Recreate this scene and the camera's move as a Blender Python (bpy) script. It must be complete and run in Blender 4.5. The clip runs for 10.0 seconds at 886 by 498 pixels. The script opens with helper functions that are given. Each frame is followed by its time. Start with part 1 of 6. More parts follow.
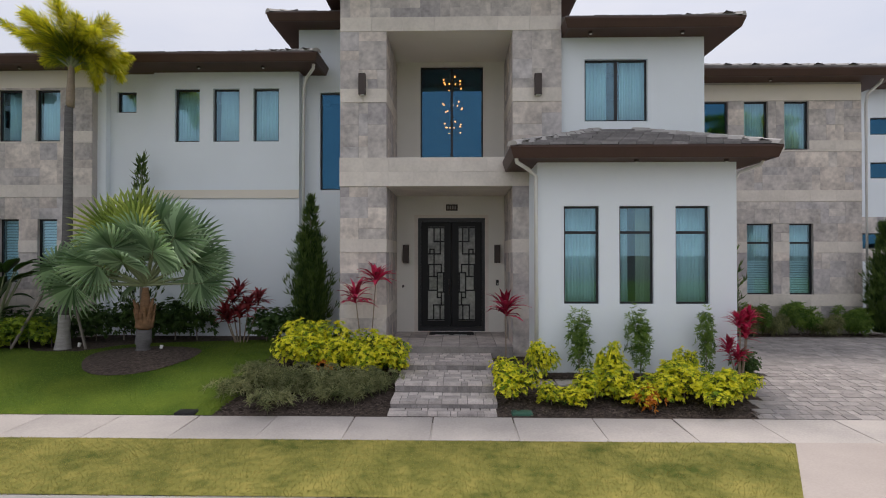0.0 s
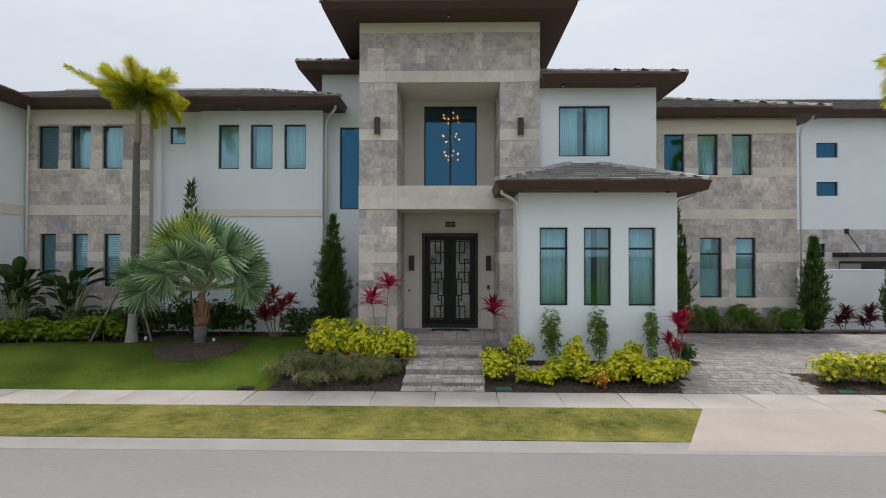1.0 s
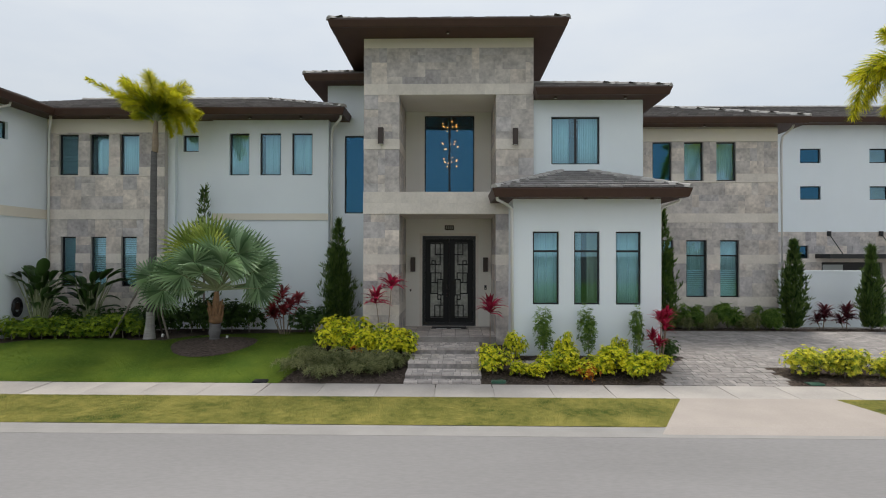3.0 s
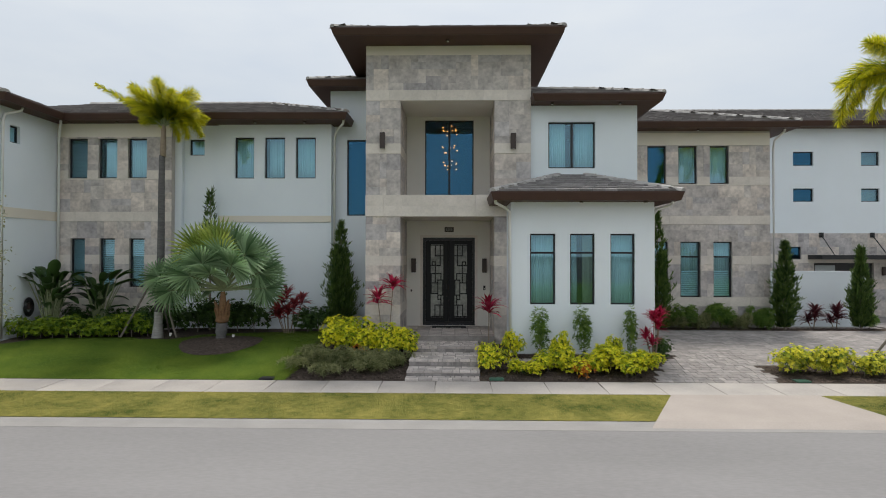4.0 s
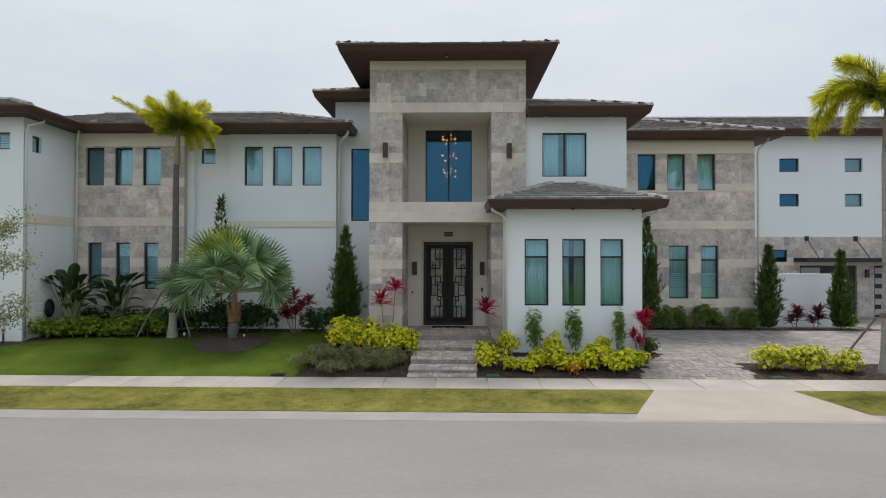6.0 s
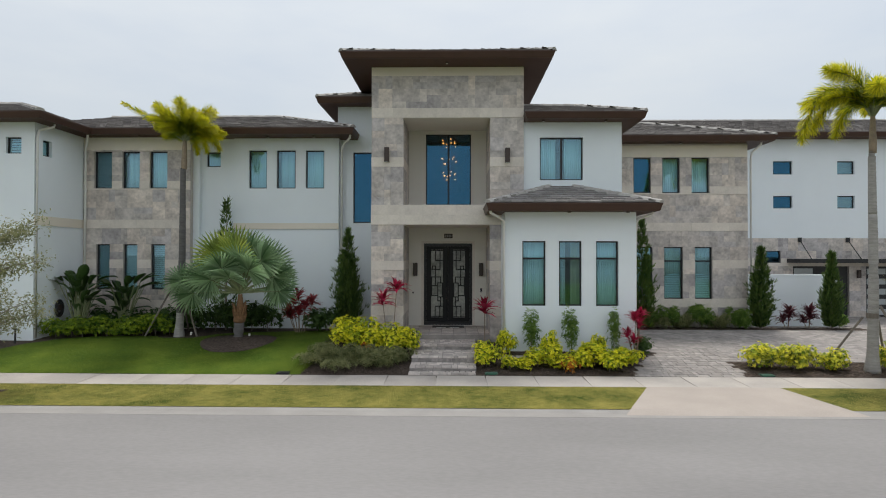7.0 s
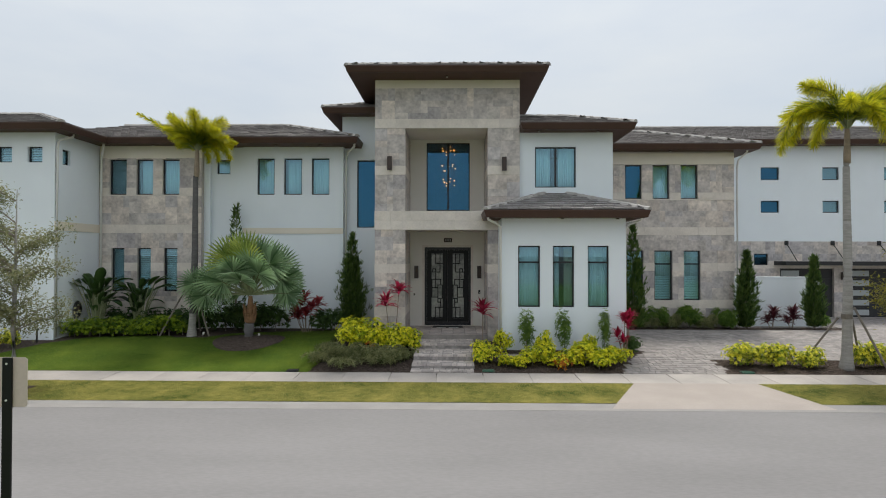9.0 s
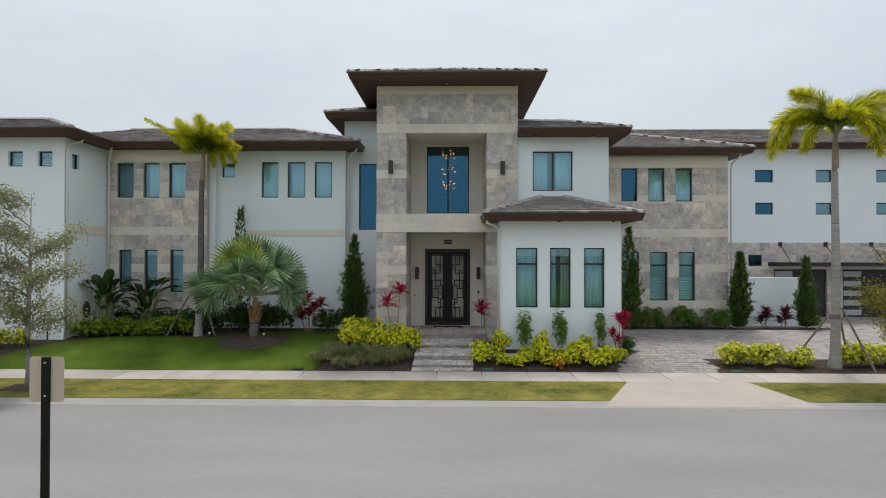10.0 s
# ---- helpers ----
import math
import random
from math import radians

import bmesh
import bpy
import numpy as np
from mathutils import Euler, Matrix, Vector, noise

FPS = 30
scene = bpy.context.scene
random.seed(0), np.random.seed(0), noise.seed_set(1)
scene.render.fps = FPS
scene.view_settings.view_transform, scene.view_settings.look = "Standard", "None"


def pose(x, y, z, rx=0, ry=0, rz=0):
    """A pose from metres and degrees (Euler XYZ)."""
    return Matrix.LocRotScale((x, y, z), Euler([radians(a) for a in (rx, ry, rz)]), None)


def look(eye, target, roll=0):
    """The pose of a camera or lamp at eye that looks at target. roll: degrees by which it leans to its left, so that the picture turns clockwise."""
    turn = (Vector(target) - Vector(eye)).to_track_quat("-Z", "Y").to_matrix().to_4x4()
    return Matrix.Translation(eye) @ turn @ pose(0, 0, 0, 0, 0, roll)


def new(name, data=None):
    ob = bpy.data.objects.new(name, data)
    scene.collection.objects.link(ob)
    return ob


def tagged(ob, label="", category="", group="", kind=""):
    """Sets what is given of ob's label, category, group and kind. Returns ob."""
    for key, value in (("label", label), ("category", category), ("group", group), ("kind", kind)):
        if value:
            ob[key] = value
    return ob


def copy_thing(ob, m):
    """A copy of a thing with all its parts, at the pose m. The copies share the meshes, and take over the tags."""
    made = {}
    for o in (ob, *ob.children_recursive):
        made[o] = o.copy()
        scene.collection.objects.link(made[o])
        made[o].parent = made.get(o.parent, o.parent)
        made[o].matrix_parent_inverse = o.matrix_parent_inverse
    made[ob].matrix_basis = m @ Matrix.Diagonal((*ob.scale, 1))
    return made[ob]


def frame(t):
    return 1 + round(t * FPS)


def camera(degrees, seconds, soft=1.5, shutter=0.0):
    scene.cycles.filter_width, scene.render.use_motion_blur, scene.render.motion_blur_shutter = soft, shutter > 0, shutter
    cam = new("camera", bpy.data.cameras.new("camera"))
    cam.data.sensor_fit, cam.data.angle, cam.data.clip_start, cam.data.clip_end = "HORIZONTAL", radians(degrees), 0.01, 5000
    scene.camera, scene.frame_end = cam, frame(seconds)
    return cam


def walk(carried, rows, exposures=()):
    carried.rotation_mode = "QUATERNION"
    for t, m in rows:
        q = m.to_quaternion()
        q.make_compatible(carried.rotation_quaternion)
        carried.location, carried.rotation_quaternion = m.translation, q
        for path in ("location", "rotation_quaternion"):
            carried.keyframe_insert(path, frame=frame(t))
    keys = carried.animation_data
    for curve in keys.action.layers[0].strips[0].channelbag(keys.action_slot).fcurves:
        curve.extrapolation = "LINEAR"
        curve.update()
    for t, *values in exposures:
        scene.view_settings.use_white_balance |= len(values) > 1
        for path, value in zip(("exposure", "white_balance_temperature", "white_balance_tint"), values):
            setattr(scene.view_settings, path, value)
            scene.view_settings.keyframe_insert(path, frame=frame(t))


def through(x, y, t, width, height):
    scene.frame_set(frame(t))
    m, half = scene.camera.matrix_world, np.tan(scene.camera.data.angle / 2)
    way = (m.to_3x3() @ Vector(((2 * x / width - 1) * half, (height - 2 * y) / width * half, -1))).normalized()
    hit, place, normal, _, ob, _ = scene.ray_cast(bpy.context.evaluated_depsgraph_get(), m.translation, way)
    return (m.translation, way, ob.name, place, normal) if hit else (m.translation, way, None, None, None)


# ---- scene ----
cam = camera(74.0, 10.0, soft=1.05)
PATH = [
    (0, (0.183, -17.013, 2.884), (0.134, -15.014, 2.906), 0.0),
    (0.1, (0.192, -18.16, 2.941), (0.145, -16.161, 2.969), 0.1),
    (0.2, (0.202, -18.967, 3.037), (0.156, -16.967, 3.065), -0.0),
    (0.3, (0.222, -19.471, 3.099), (0.175, -17.471, 3.125), -0.0),
    (0.5, (0.212, -19.94, 3.143), (0.167, -17.94, 3.168), 0.1),
    (1, (0.226, -20.278, 3.176), (0.181, -18.279, 3.2), 0.1),
    (1.5, (0.225, -20.567, 3.197), (0.181, -18.567, 3.22), 0.1),
    (2, (0.231, -20.848, 3.211), (0.187, -18.849, 3.234), 0.1),
    (2.5, (0.237, -21.132, 3.232), (0.194, -19.133, 3.255), 0.1),
    (4, (0.252, -21.956, 3.292), (0.21, -19.956, 3.315), 0.1),
    (4.5, (0.255, -22.24, 3.326), (0.213, -20.241, 3.348), 0.1),
    (5, (0.253, -22.512, 3.342), (0.213, -20.513, 3.365), 0.1),
    (5.5, (0.272, -22.777, 3.38), (0.231, -20.778, 3.404), 0.1),
    (7, (0.278, -23.595, 3.476), (0.238, -21.596, 3.499), 0.1),
    (7.5, (0.285, -23.867, 3.517), (0.245, -21.867, 3.539), 0.1),
    (8, (0.275, -24.14, 3.547), (0.237, -22.14, 3.569), 0.1),
    (8.5, (0.292, -24.421, 3.603), (0.252, -22.422, 3.624), 0.1),
    (9, (0.268, -24.694, 3.613), (0.231, -22.694, 3.636), 0.1),
    (9.5, (0.278, -24.972, 3.674), (0.241, -22.972, 3.694), 0.1),
    (10, (0.278, -25.255, 3.713), (0.241, -23.256, 3.733), 0.1),
]
EXPOSURE = 0.30
walk(cam, [(t, look(eye, target, roll)) for t, eye, target, roll in PATH],
     [(0, EXPOSURE, 6500, 16.5), (0.5, EXPOSURE, 6500, 13.5), (2, EXPOSURE - .01, 6500, 9), (10, EXPOSURE - .01, 6500, 8)])

# ---- world and sun ----
SUN_ELEV, SUN_AZ = radians(69), radians(12)   # sun stands behind the house, a little to the right
world = bpy.data.worlds.new("sky")
scene.world = world
world.use_nodes = True
wn, wl = world.node_tree.nodes, world.node_tree.links
wn.clear()
sky = wn.new("ShaderNodeTexSky")
sky.sky_type = 'NISHITA'
sky.sun_disc = False
sky.sun_elevation, sky.sun_rotation = SUN_ELEV, SUN_AZ
sky.air_density, sky.dust_density = 1.0, 2.0
skyscale = wn.new("ShaderNodeMixRGB"); skyscale.blend_type = 'MULTIPLY'; skyscale.inputs[0].default_value = 1.0
skyscale.inputs[2].default_value = (0.10, 0.10, 0.10, 1)
wl.new(sky.outputs[0], skyscale.inputs[1])
tc = wn.new("ShaderNodeTexCoord")
mp = wn.new("ShaderNodeMapping"); mp.inputs['Scale'].default_value = (1.0, 1.0, 3.2)
wl.new(tc.outputs['Generated'], mp.inputs[0])
cn = wn.new("ShaderNodeTexNoise"); cn.inputs['Scale'].default_value = 2.2; cn.inputs['Detail'].default_value = 5; cn.inputs['Roughness'].default_value = 0.55
wl.new(mp.outputs[0], cn.inputs['Vector'])
cr = wn.new("ShaderNodeValToRGB")
cr.color_ramp.elements[0].position, cr.color_ramp.elements[0].color = 0.25, (0.62, 0.62, 0.62, 1)
cr.color_ramp.elements[1].position, cr.color_ramp.elements[1].color = 0.7, (0.95, 0.95, 0.95, 1)
wl.new(cn.outputs['Fac'], cr.inputs[0])
cloudmix = wn.new("ShaderNodeMixRGB")
cloudmix.inputs[2].default_value = (0.630, 0.658, 0.690, 1)
wl.new(cr.outputs[0], cloudmix.inputs[0]); wl.new(skyscale.outputs[0], cloudmix.inputs[1])
bg = wn.new("ShaderNodeBackground"); bg.inputs[1].default_value = 1.0
sep = wn.new("ShaderNodeSeparateXYZ"); wl.new(tc.outputs['Generated'], sep.inputs[0])
rise = wn.new("ShaderNodeMapRange")   # a clouded sky is brighter overhead than at the horizon
rise.inputs['From Min'].default_value, rise.inputs['From Max'].default_value = 0.2, 0.9
rise.inputs['To Min'].default_value, rise.inputs['To Max'].default_value = 0.94, 1.34
wl.new(sep.outputs['Z'], rise.inputs['Value'])
lift = wn.new("ShaderNodeVectorMath"); lift.operation = 'SCALE'
wl.new(cloudmix.outputs[0], lift.inputs[0]); wl.new(rise.outputs[0], lift.inputs['Scale'])
wl.new(lift.outputs[0], bg.inputs[0])
wo = wn.new("ShaderNodeOutputWorld"); wl.new(bg.outputs[0], wo.inputs[0])

sun = new("sun", bpy.data.lights.new("sun", 'SUN'))
sun.data.energy, sun.data.angle, sun.data.color = 2.1, radians(13), (1.0, 0.95, 0.87)
sd = Vector((math.sin(SUN_AZ) * math.cos(SUN_ELEV), math.cos(SUN_AZ) * math.cos(SUN_ELEV), math.sin(SUN_ELEV)))
sun.matrix_world = look(sd * 60, (0, 0, 0))

# ---- materials ----
def mat(name, color, rough=0.6, var=0.12, scale=3.0, fine=40.0, bump=0.2, spec=0.4, tint=None, rand=0.0, island=False, metal=0.0, stretch=(1, 1, 1)):
    """Noise at two scales over a base colour, with fine relief; rand varies it piece by piece."""
    m = bpy.data.materials.new(name)
    m.use_nodes = True
    n, l = m.node_tree.nodes, m.node_tree.links
    b = n["Principled BSDF"]
    b.inputs['Roughness'].default_value = rough
    b.inputs['Specular IOR Level'].default_value = spec
    b.inputs['Metallic'].default_value = metal
    co = n.new("ShaderNodeTexCoord")
    mapn = n.new("ShaderNodeMapping"); mapn.inputs['Scale'].default_value = stretch
    l.new(co.outputs['Object'], mapn.inputs[0])
    vec = mapn.outputs[0]
    info = None
    if rand > 0:
        if island:
            info = n.new("ShaderNodeNewGeometry").outputs['Random Per Island']
        else:
            info = n.new("ShaderNodeObjectInfo").outputs['Random']
        off = n.new("ShaderNodeVectorMath"); off.operation = 'ADD'
        sc = n.new("ShaderNodeMath"); sc.operation = 'MULTIPLY'; sc.inputs[1].default_value = 37.0
        l.new(info, sc.inputs[0]); l.new(vec, off.inputs[0]); l.new(sc.outputs[0], off.inputs[1])
        vec = off.outputs[0]
    n1 = n.new("ShaderNodeTexNoise"); n1.inputs['Scale'].default_value = scale; n1.inputs['Detail'].default_value = 4
    n2 = n.new("ShaderNodeTexNoise"); n2.inputs['Scale'].default_value = fine; n2.inputs['Detail'].default_value = 3
    l.new(vec, n1.inputs['Vector']); l.new(vec, n2.inputs['Vector'])
    mixn = n.new("ShaderNodeMath"); mixn.operation = 'MULTIPLY_ADD'; mixn.inputs[1].default_value = 0.4
    add = n.new("ShaderNodeMath"); add.operation = 'MULTIPLY'; add.inputs[1].default_value = 0.6
    l.new(n1.outputs['Fac'], add.inputs[0]); l.new(n2.outputs['Fac'], mixn.inputs[0]); l.new(add.outputs[0], mixn.inputs[2])
    ramp = n.new("ShaderNodeValToRGB")
    t2 = tint or color
    lo = [max(0, c * (1 - var)) for c in color]
    hi = [min(1, c * (1 + var)) for c in t2]
    ramp.color_ramp.elements[0].position, ramp.color_ramp.elements[0].color = 0.34, (*lo, 1)
    ramp.color_ramp.elements[1].position, ramp.color_ramp.elements[1].color = 0.66, (*hi, 1)
    l.new(mixn.outputs[0], ramp.inputs[0])
    out = ramp.outputs[0]
    if rand > 0:
        mr = n.new("ShaderNodeMapRange"); mr.inputs['To Min'].default_value = 1 - rand; mr.inputs['To Max'].default_value = 1 + rand
        l.new(info, mr.inputs['Value'])
        mul = n.new("ShaderNodeVectorMath"); mul.operation = 'SCALE'
        l.new(out, mul.inputs[0]); l.new(mr.outputs[0], mul.inputs['Scale'])
        out = mul.outputs[0]
    l.new(out, b.inputs['Base Color'])
    if bump > 0:
        bp = n.new("ShaderNodeBump"); bp.inputs['Strength'].default_value = bump; bp.inputs['Distance'].default_value = 0.02
        l.new(mixn.outputs[0], bp.inputs['Height']); l.new(bp.outputs[0], b.inputs['Normal'])
    return m

def leaf_mat(name, color, tip, rough=0.45, through=0.35, knee=1.0, single=False):
    """Leaves that let some light through, varied leaf by leaf."""
    m = bpy.data.materials.new(name)
    m.use_nodes = True
    n, l = m.node_tree.nodes, m.node_tree.links
    b = n["Principled BSDF"]
    b.inputs['Roughness'].default_value = rough
    b.inputs['Specular IOR Level'].default_value = 0.3
    g = n.new("ShaderNodeNewGeometry")
    r = n.new("ShaderNodeValToRGB")
    r.color_ramp.elements[0].color, r.color_ramp.elements[1].color = (*color, 1), (*tip, 1)
    r.color_ramp.elements[1].position = knee
    l.new(n.new("ShaderNodeObjectInfo").outputs['Random'] if single else g.outputs['Random Per Island'], r.inputs[0])
    l.new(r.outputs[0], b.inputs['Base Color'])
    tr = n.new("ShaderNodeBsdfTranslucent"); l.new(r.outputs[0], tr.inputs[0])
    mx = n.new("ShaderNodeMixShader"); mx.inputs[0].default_value = through
    l.new(b.outputs[0], mx.inputs[1]); l.new(tr.outputs[0], mx.inputs[2])
    l.new(mx.outputs[0], n["Material Output"].inputs[0])
    return m

def glass_mat(name, tint, gloss, refl):
    """Coated window glass: tinted see-through and a mirror share, whose refl colour also holds the sky's blue."""
    m = bpy.data.materials.new(name)
    m.use_nodes = True
    n, l = m.node_tree.nodes, m.node_tree.links
    n.remove(n["Principled BSDF"])
    t = n.new("ShaderNodeBsdfTransparent"); t.inputs[0].default_value = (*tint, 1)
    g = n.new("ShaderNodeBsdfGlossy"); g.inputs['Color'].default_value = (*refl, 1); g.inputs['Roughness'].default_value = 0.01
    mx = n.new("ShaderNodeMixShader"); mx.inputs[0].default_value = gloss
    l.new(t.outputs[0], mx.inputs[1]); l.new(g.outputs[0], mx.inputs[2])
    l.new(mx.outputs[0], n["Material Output"].inputs[0])
    return m

def glow_mat(name, color, strength):
    m = bpy.data.materials.new(name)
    m.use_nodes = True
    b = m.node_tree.nodes["Principled BSDF"]
    b.inputs['Emission Color'].default_value = (*color, 1)
    b.inputs['Emission Strength'].default_value = strength
    return m

STUCCO = mat("white_stucco", (0.81, 0.86, 0.895), 0.9, 0.03, 0.6, 90, 0.12, 0.2)
CREAM = mat("cream_stucco", (0.78, 0.72, 0.62), 0.9, 0.04, 0.8, 80, 0.12, 0.2)
PORCH_STUCCO = mat("beige_stucco", (0.76, 0.73, 0.67), 0.9, 0.04, 0.8, 80, 0.12, 0.2)
STONE = mat("grey_travertine", (0.455, 0.42, 0.405), 0.72, 0.20, 2.2, 9, 0.10, 0.3, tint=(0.585, 0.54, 0.51), rand=0.10)
def stone_blotches(m):
    """Single pieces that are darker or paler than the rest, and warm clouding across each."""
    n, l = m.node_tree.nodes, m.node_tree.links
    b = n["Principled BSDF"]
    src = b.inputs['Base Color'].links[0].from_socket
    info = n.new("ShaderNodeObjectInfo")
    r = n.new("ShaderNodeValToRGB"); r.color_ramp.interpolation = 'CONSTANT'
    e = r.color_ramp.elements
    e[0].position, e[0].color = 0.0, (1.0, 0.99, 0.98, 1)
    e[1].position, e[1].color = 0.34, (1.07, 1.06, 1.03, 1)
    for p, c in ((.55, (.92, .93, .96, 1)), (.70, (1.13, 1.09, 1.03, 1)), (.82, (.97, .93, .88, 1)), (.93, (.72, .72, .75, 1))):
        q = e.new(p); q.color = c
    l.new(info.outputs['Random'], r.inputs[0])
    mul = n.new("ShaderNodeVectorMath"); mul.operation = 'MULTIPLY'
    l.new(src, mul.inputs[0]); l.new(r.outputs[0], mul.inputs[1])
    l.new(mul.outputs[0], b.inputs['Base Color'])
stone_blotches(STONE)
BAND = mat("cream_travertine", (0.70, 0.64, 0.575), 0.75, 0.10, 2.0, 14, 0.2, 0.3, rand=0.05)
GROUT = mat("grey_grout", (0.52, 0.475, 0.445), 0.9, 0.1, 6, 50, 0.2)
FASCIA = mat("dark_brown_fascia", (0.062, 0.030, 0.021), 0.5, 0.12, 2, 30, 0.05, 0.4)
SOFFIT = mat("dark_brown_soffit", (0.080, 0.042, 0.030), 0.6, 0.10, 2, 30, 0.05, 0.3)
TILE = mat("grey_brown_concrete_tile", (0.165, 0.15, 0.142), 0.8, 0.2, 5, 40, 0.3, 0.3, rand=0.25, island=True)
CAP = mat("pale_concrete_cap", (0.40, 0.38, 0.36), 0.8, 0.15, 5, 40, 0.3, 0.3, rand=0.15)
FRAME = mat("black_aluminium", (0.012, 0.012, 0.014), 0.4, 0.1, 5, 60, 0.02, 0.5)
BRONZE = mat("bronze_metal", (0.045, 0.028, 0.022), 0.45, 0.12, 5, 60, 0.03, 0.5)
IRON = mat("black_iron", (0.008, 0.008, 0.009), 0.5, 0.1, 6, 70, 0.05, 0.3)
GLASS = glass_mat("coated_glass", (0.80, 0.95, 0.985), 0.13, (0.60, 0.86, 1.0))
# besides the coating, the deep blue of the reflected sky is in the tint
GLASS_BLUE = glass_mat("sky_tinted_coated_glass", (0.55, 0.58, 0.61), 0.16, (0.16, 0.52, 0.86))
# mottled pale grey stands in for what the door glass reflects
GLASS_DOOR = mat("reflection_toned_door_glass", (0.20, 0.212, 0.205), 0.18, 0.30, 1.3, 9, 0.0, 0.5, tint=(0.37, 0.37, 0.34))
CURTAIN = mat("pale_curtain_cloth", (0.82, 0.84, 0.82), 0.9, 0.06, 2, 60, 0.1, 0.1)
CURTAIN_WARM = mat("cream_curtain_cloth", (0.60, 0.54, 0.40), 0.9, 0.06, 2, 60, 0.1, 0.1)
BLIND = mat("pale_blind_slat", (0.80, 0.81, 0.80), 0.6, 0.05, 3, 50, 0.02, 0.3)
BLIND_DARK = mat("dark_teal_shutter", (0.22, 0.28, 0.27), 0.6, 0.08, 3, 50, 0.02, 0.3)
BLIND_GREY = mat("grey_blind_slat", (0.46, 0.46, 0.44), 0.7, 0.05, 3, 50, 0.02, 0.2)
# the dimness of the closed rooms is put into this plaster colour
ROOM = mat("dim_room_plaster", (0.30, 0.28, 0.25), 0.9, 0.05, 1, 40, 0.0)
PIPE = mat("white_painted_pipe", (0.74, 0.73, 0.70), 0.5, 0.04, 3, 50, 0.02, 0.4)
CONCRETE = mat("pale_concrete", (0.36, 0.333, 0.312), 0.9, 0.10, 0.9, 30, 0.2, 0.2, tint=(0.412, 0.376, 0.347), rand=0.05)
APRON = mat("pinkish_concrete", (0.385, 0.338, 0.305), 0.9, 0.09, 0.9, 30, 0.15, 0.2)
KERB = mat("grey_kerb_concrete", (0.30, 0.285, 0.272), 0.9, 0.1, 1.5, 60, 0.2, 0.2)
ROAD = mat("worn_pale_asphalt", (0.236, 0.226, 0.224), 0.92, 0.11, 0.45, 22, 0.25, 0.2, stretch=(.35, 1, 1))
GRASS = mat("mown_lawn", (0.050, 0.098, 0.010), 0.9, 0.20, 1.1, 16, 0.4, 0.1, tint=(0.090, 0.124, 0.015))
GRASS_DRY = mat("yellowing_lawn", (0.075, 0.102, 0.017), 0.9, 0.30, 1.1, 7, 0.4, 0.1, tint=(0.195, 0.172, 0.045))
MULCH = mat("dark_bark_mulch", (0.036, 0.028, 0.023), 0.95, 0.45, 14, 60, 0.9, 0.1, tint=(0.088, 0.068, 0.057))
PAVER = mat("grey_mixed_paver", (0.245, 0.228, 0.222), 0.85, 0.16, 4, 40, 0.3, 0.3, tint=(0.315, 0.285, 0.268), rand=0.17)
PAVER_BASE = mat("paver_joint_sand", (0.27, 0.248, 0.232), 0.95, 0.25, 3, 50, 0.4)

# ---- mesh helpers ----
def link_mesh(name, me, material, parent=None, label=""):
    if material is not None and len(me.materials) == 0:
        me.materials.append(material)
    ob = new(name, me)
    if parent is not None:
        ob.parent = parent
    if label:
        ob["label"] = label
    return ob

def part(name, bm, material, parent=None, label="", smooth=False):
    me = bpy.data.meshes.new(name)
    bm.normal_update()
    bm.to_mesh(me)
    bm.free()
    if smooth:
        for p in me.polygons:
            p.use_smooth = True
    return link_mesh(name, me, material, parent, label)

def pydata(name, verts, faces, material, parent=None, label="", smooth=False):
    me = bpy.data.meshes.new(name)
    me.from_pydata(verts, [], faces)
    me.update()
    if smooth:
        for p in me.polygons:
            p.use_smooth = True
    return link_mesh(name, me, material, parent, label)

def box(bm, x0, x1, y0, y1, z0, z1, bevel=0.0):
    r = bmesh.ops.create_cube(bm, size=1.0, matrix=Matrix.Translation(((x0 + x1) / 2, (y0 + y1) / 2, (z0 + z1) / 2)) @ Matrix.Diagonal((x1 - x0, y1 - y0, z1 - z0, 1)))
    if bevel > 0:
        es = {e for v in r['verts'] for e in v.link_edges}
        bmesh.ops.bevel(bm, geom=list(es), offset=bevel, segments=1, affect='EDGES')
    return bm

def boxes(*dims, bevel=0.0):
    bm = bmesh.new()
    for d in dims:
        box(bm, *d, bevel=bevel)
    return bm

def tube(bm, pts, radii, sides=8):
    """A round bar through points."""
    rings = []
    pts = [Vector(p) for p in pts]
    for i, p in enumerate(pts):
        d = (pts[min(i + 1, len(pts) - 1)] - pts[max(i - 1, 0)]).normalized()
        q = d.to_track_quat('Z', 'Y')
        r = radii[i] if isinstance(radii, (list, tuple)) else radii
        rings.append([bm.verts.new(p + q @ Vector((r * math.cos(2 * math.pi * k / sides), r * math.sin(2 * math.pi * k / sides), 0))) for k in range(sides)])
    for a, b in zip(rings, rings[1:]):
        for k in range(sides):
            bm.faces.new((a[k], a[(k + 1) % sides], b[(k + 1) % sides], b[k]))
    bm.faces.new(rings[0][::-1]); bm.faces.new(rings[-1])
    return bm

def empty(name, loc=(0, 0, 0)):
    ob = new(name)
    ob.location = loc
    return ob

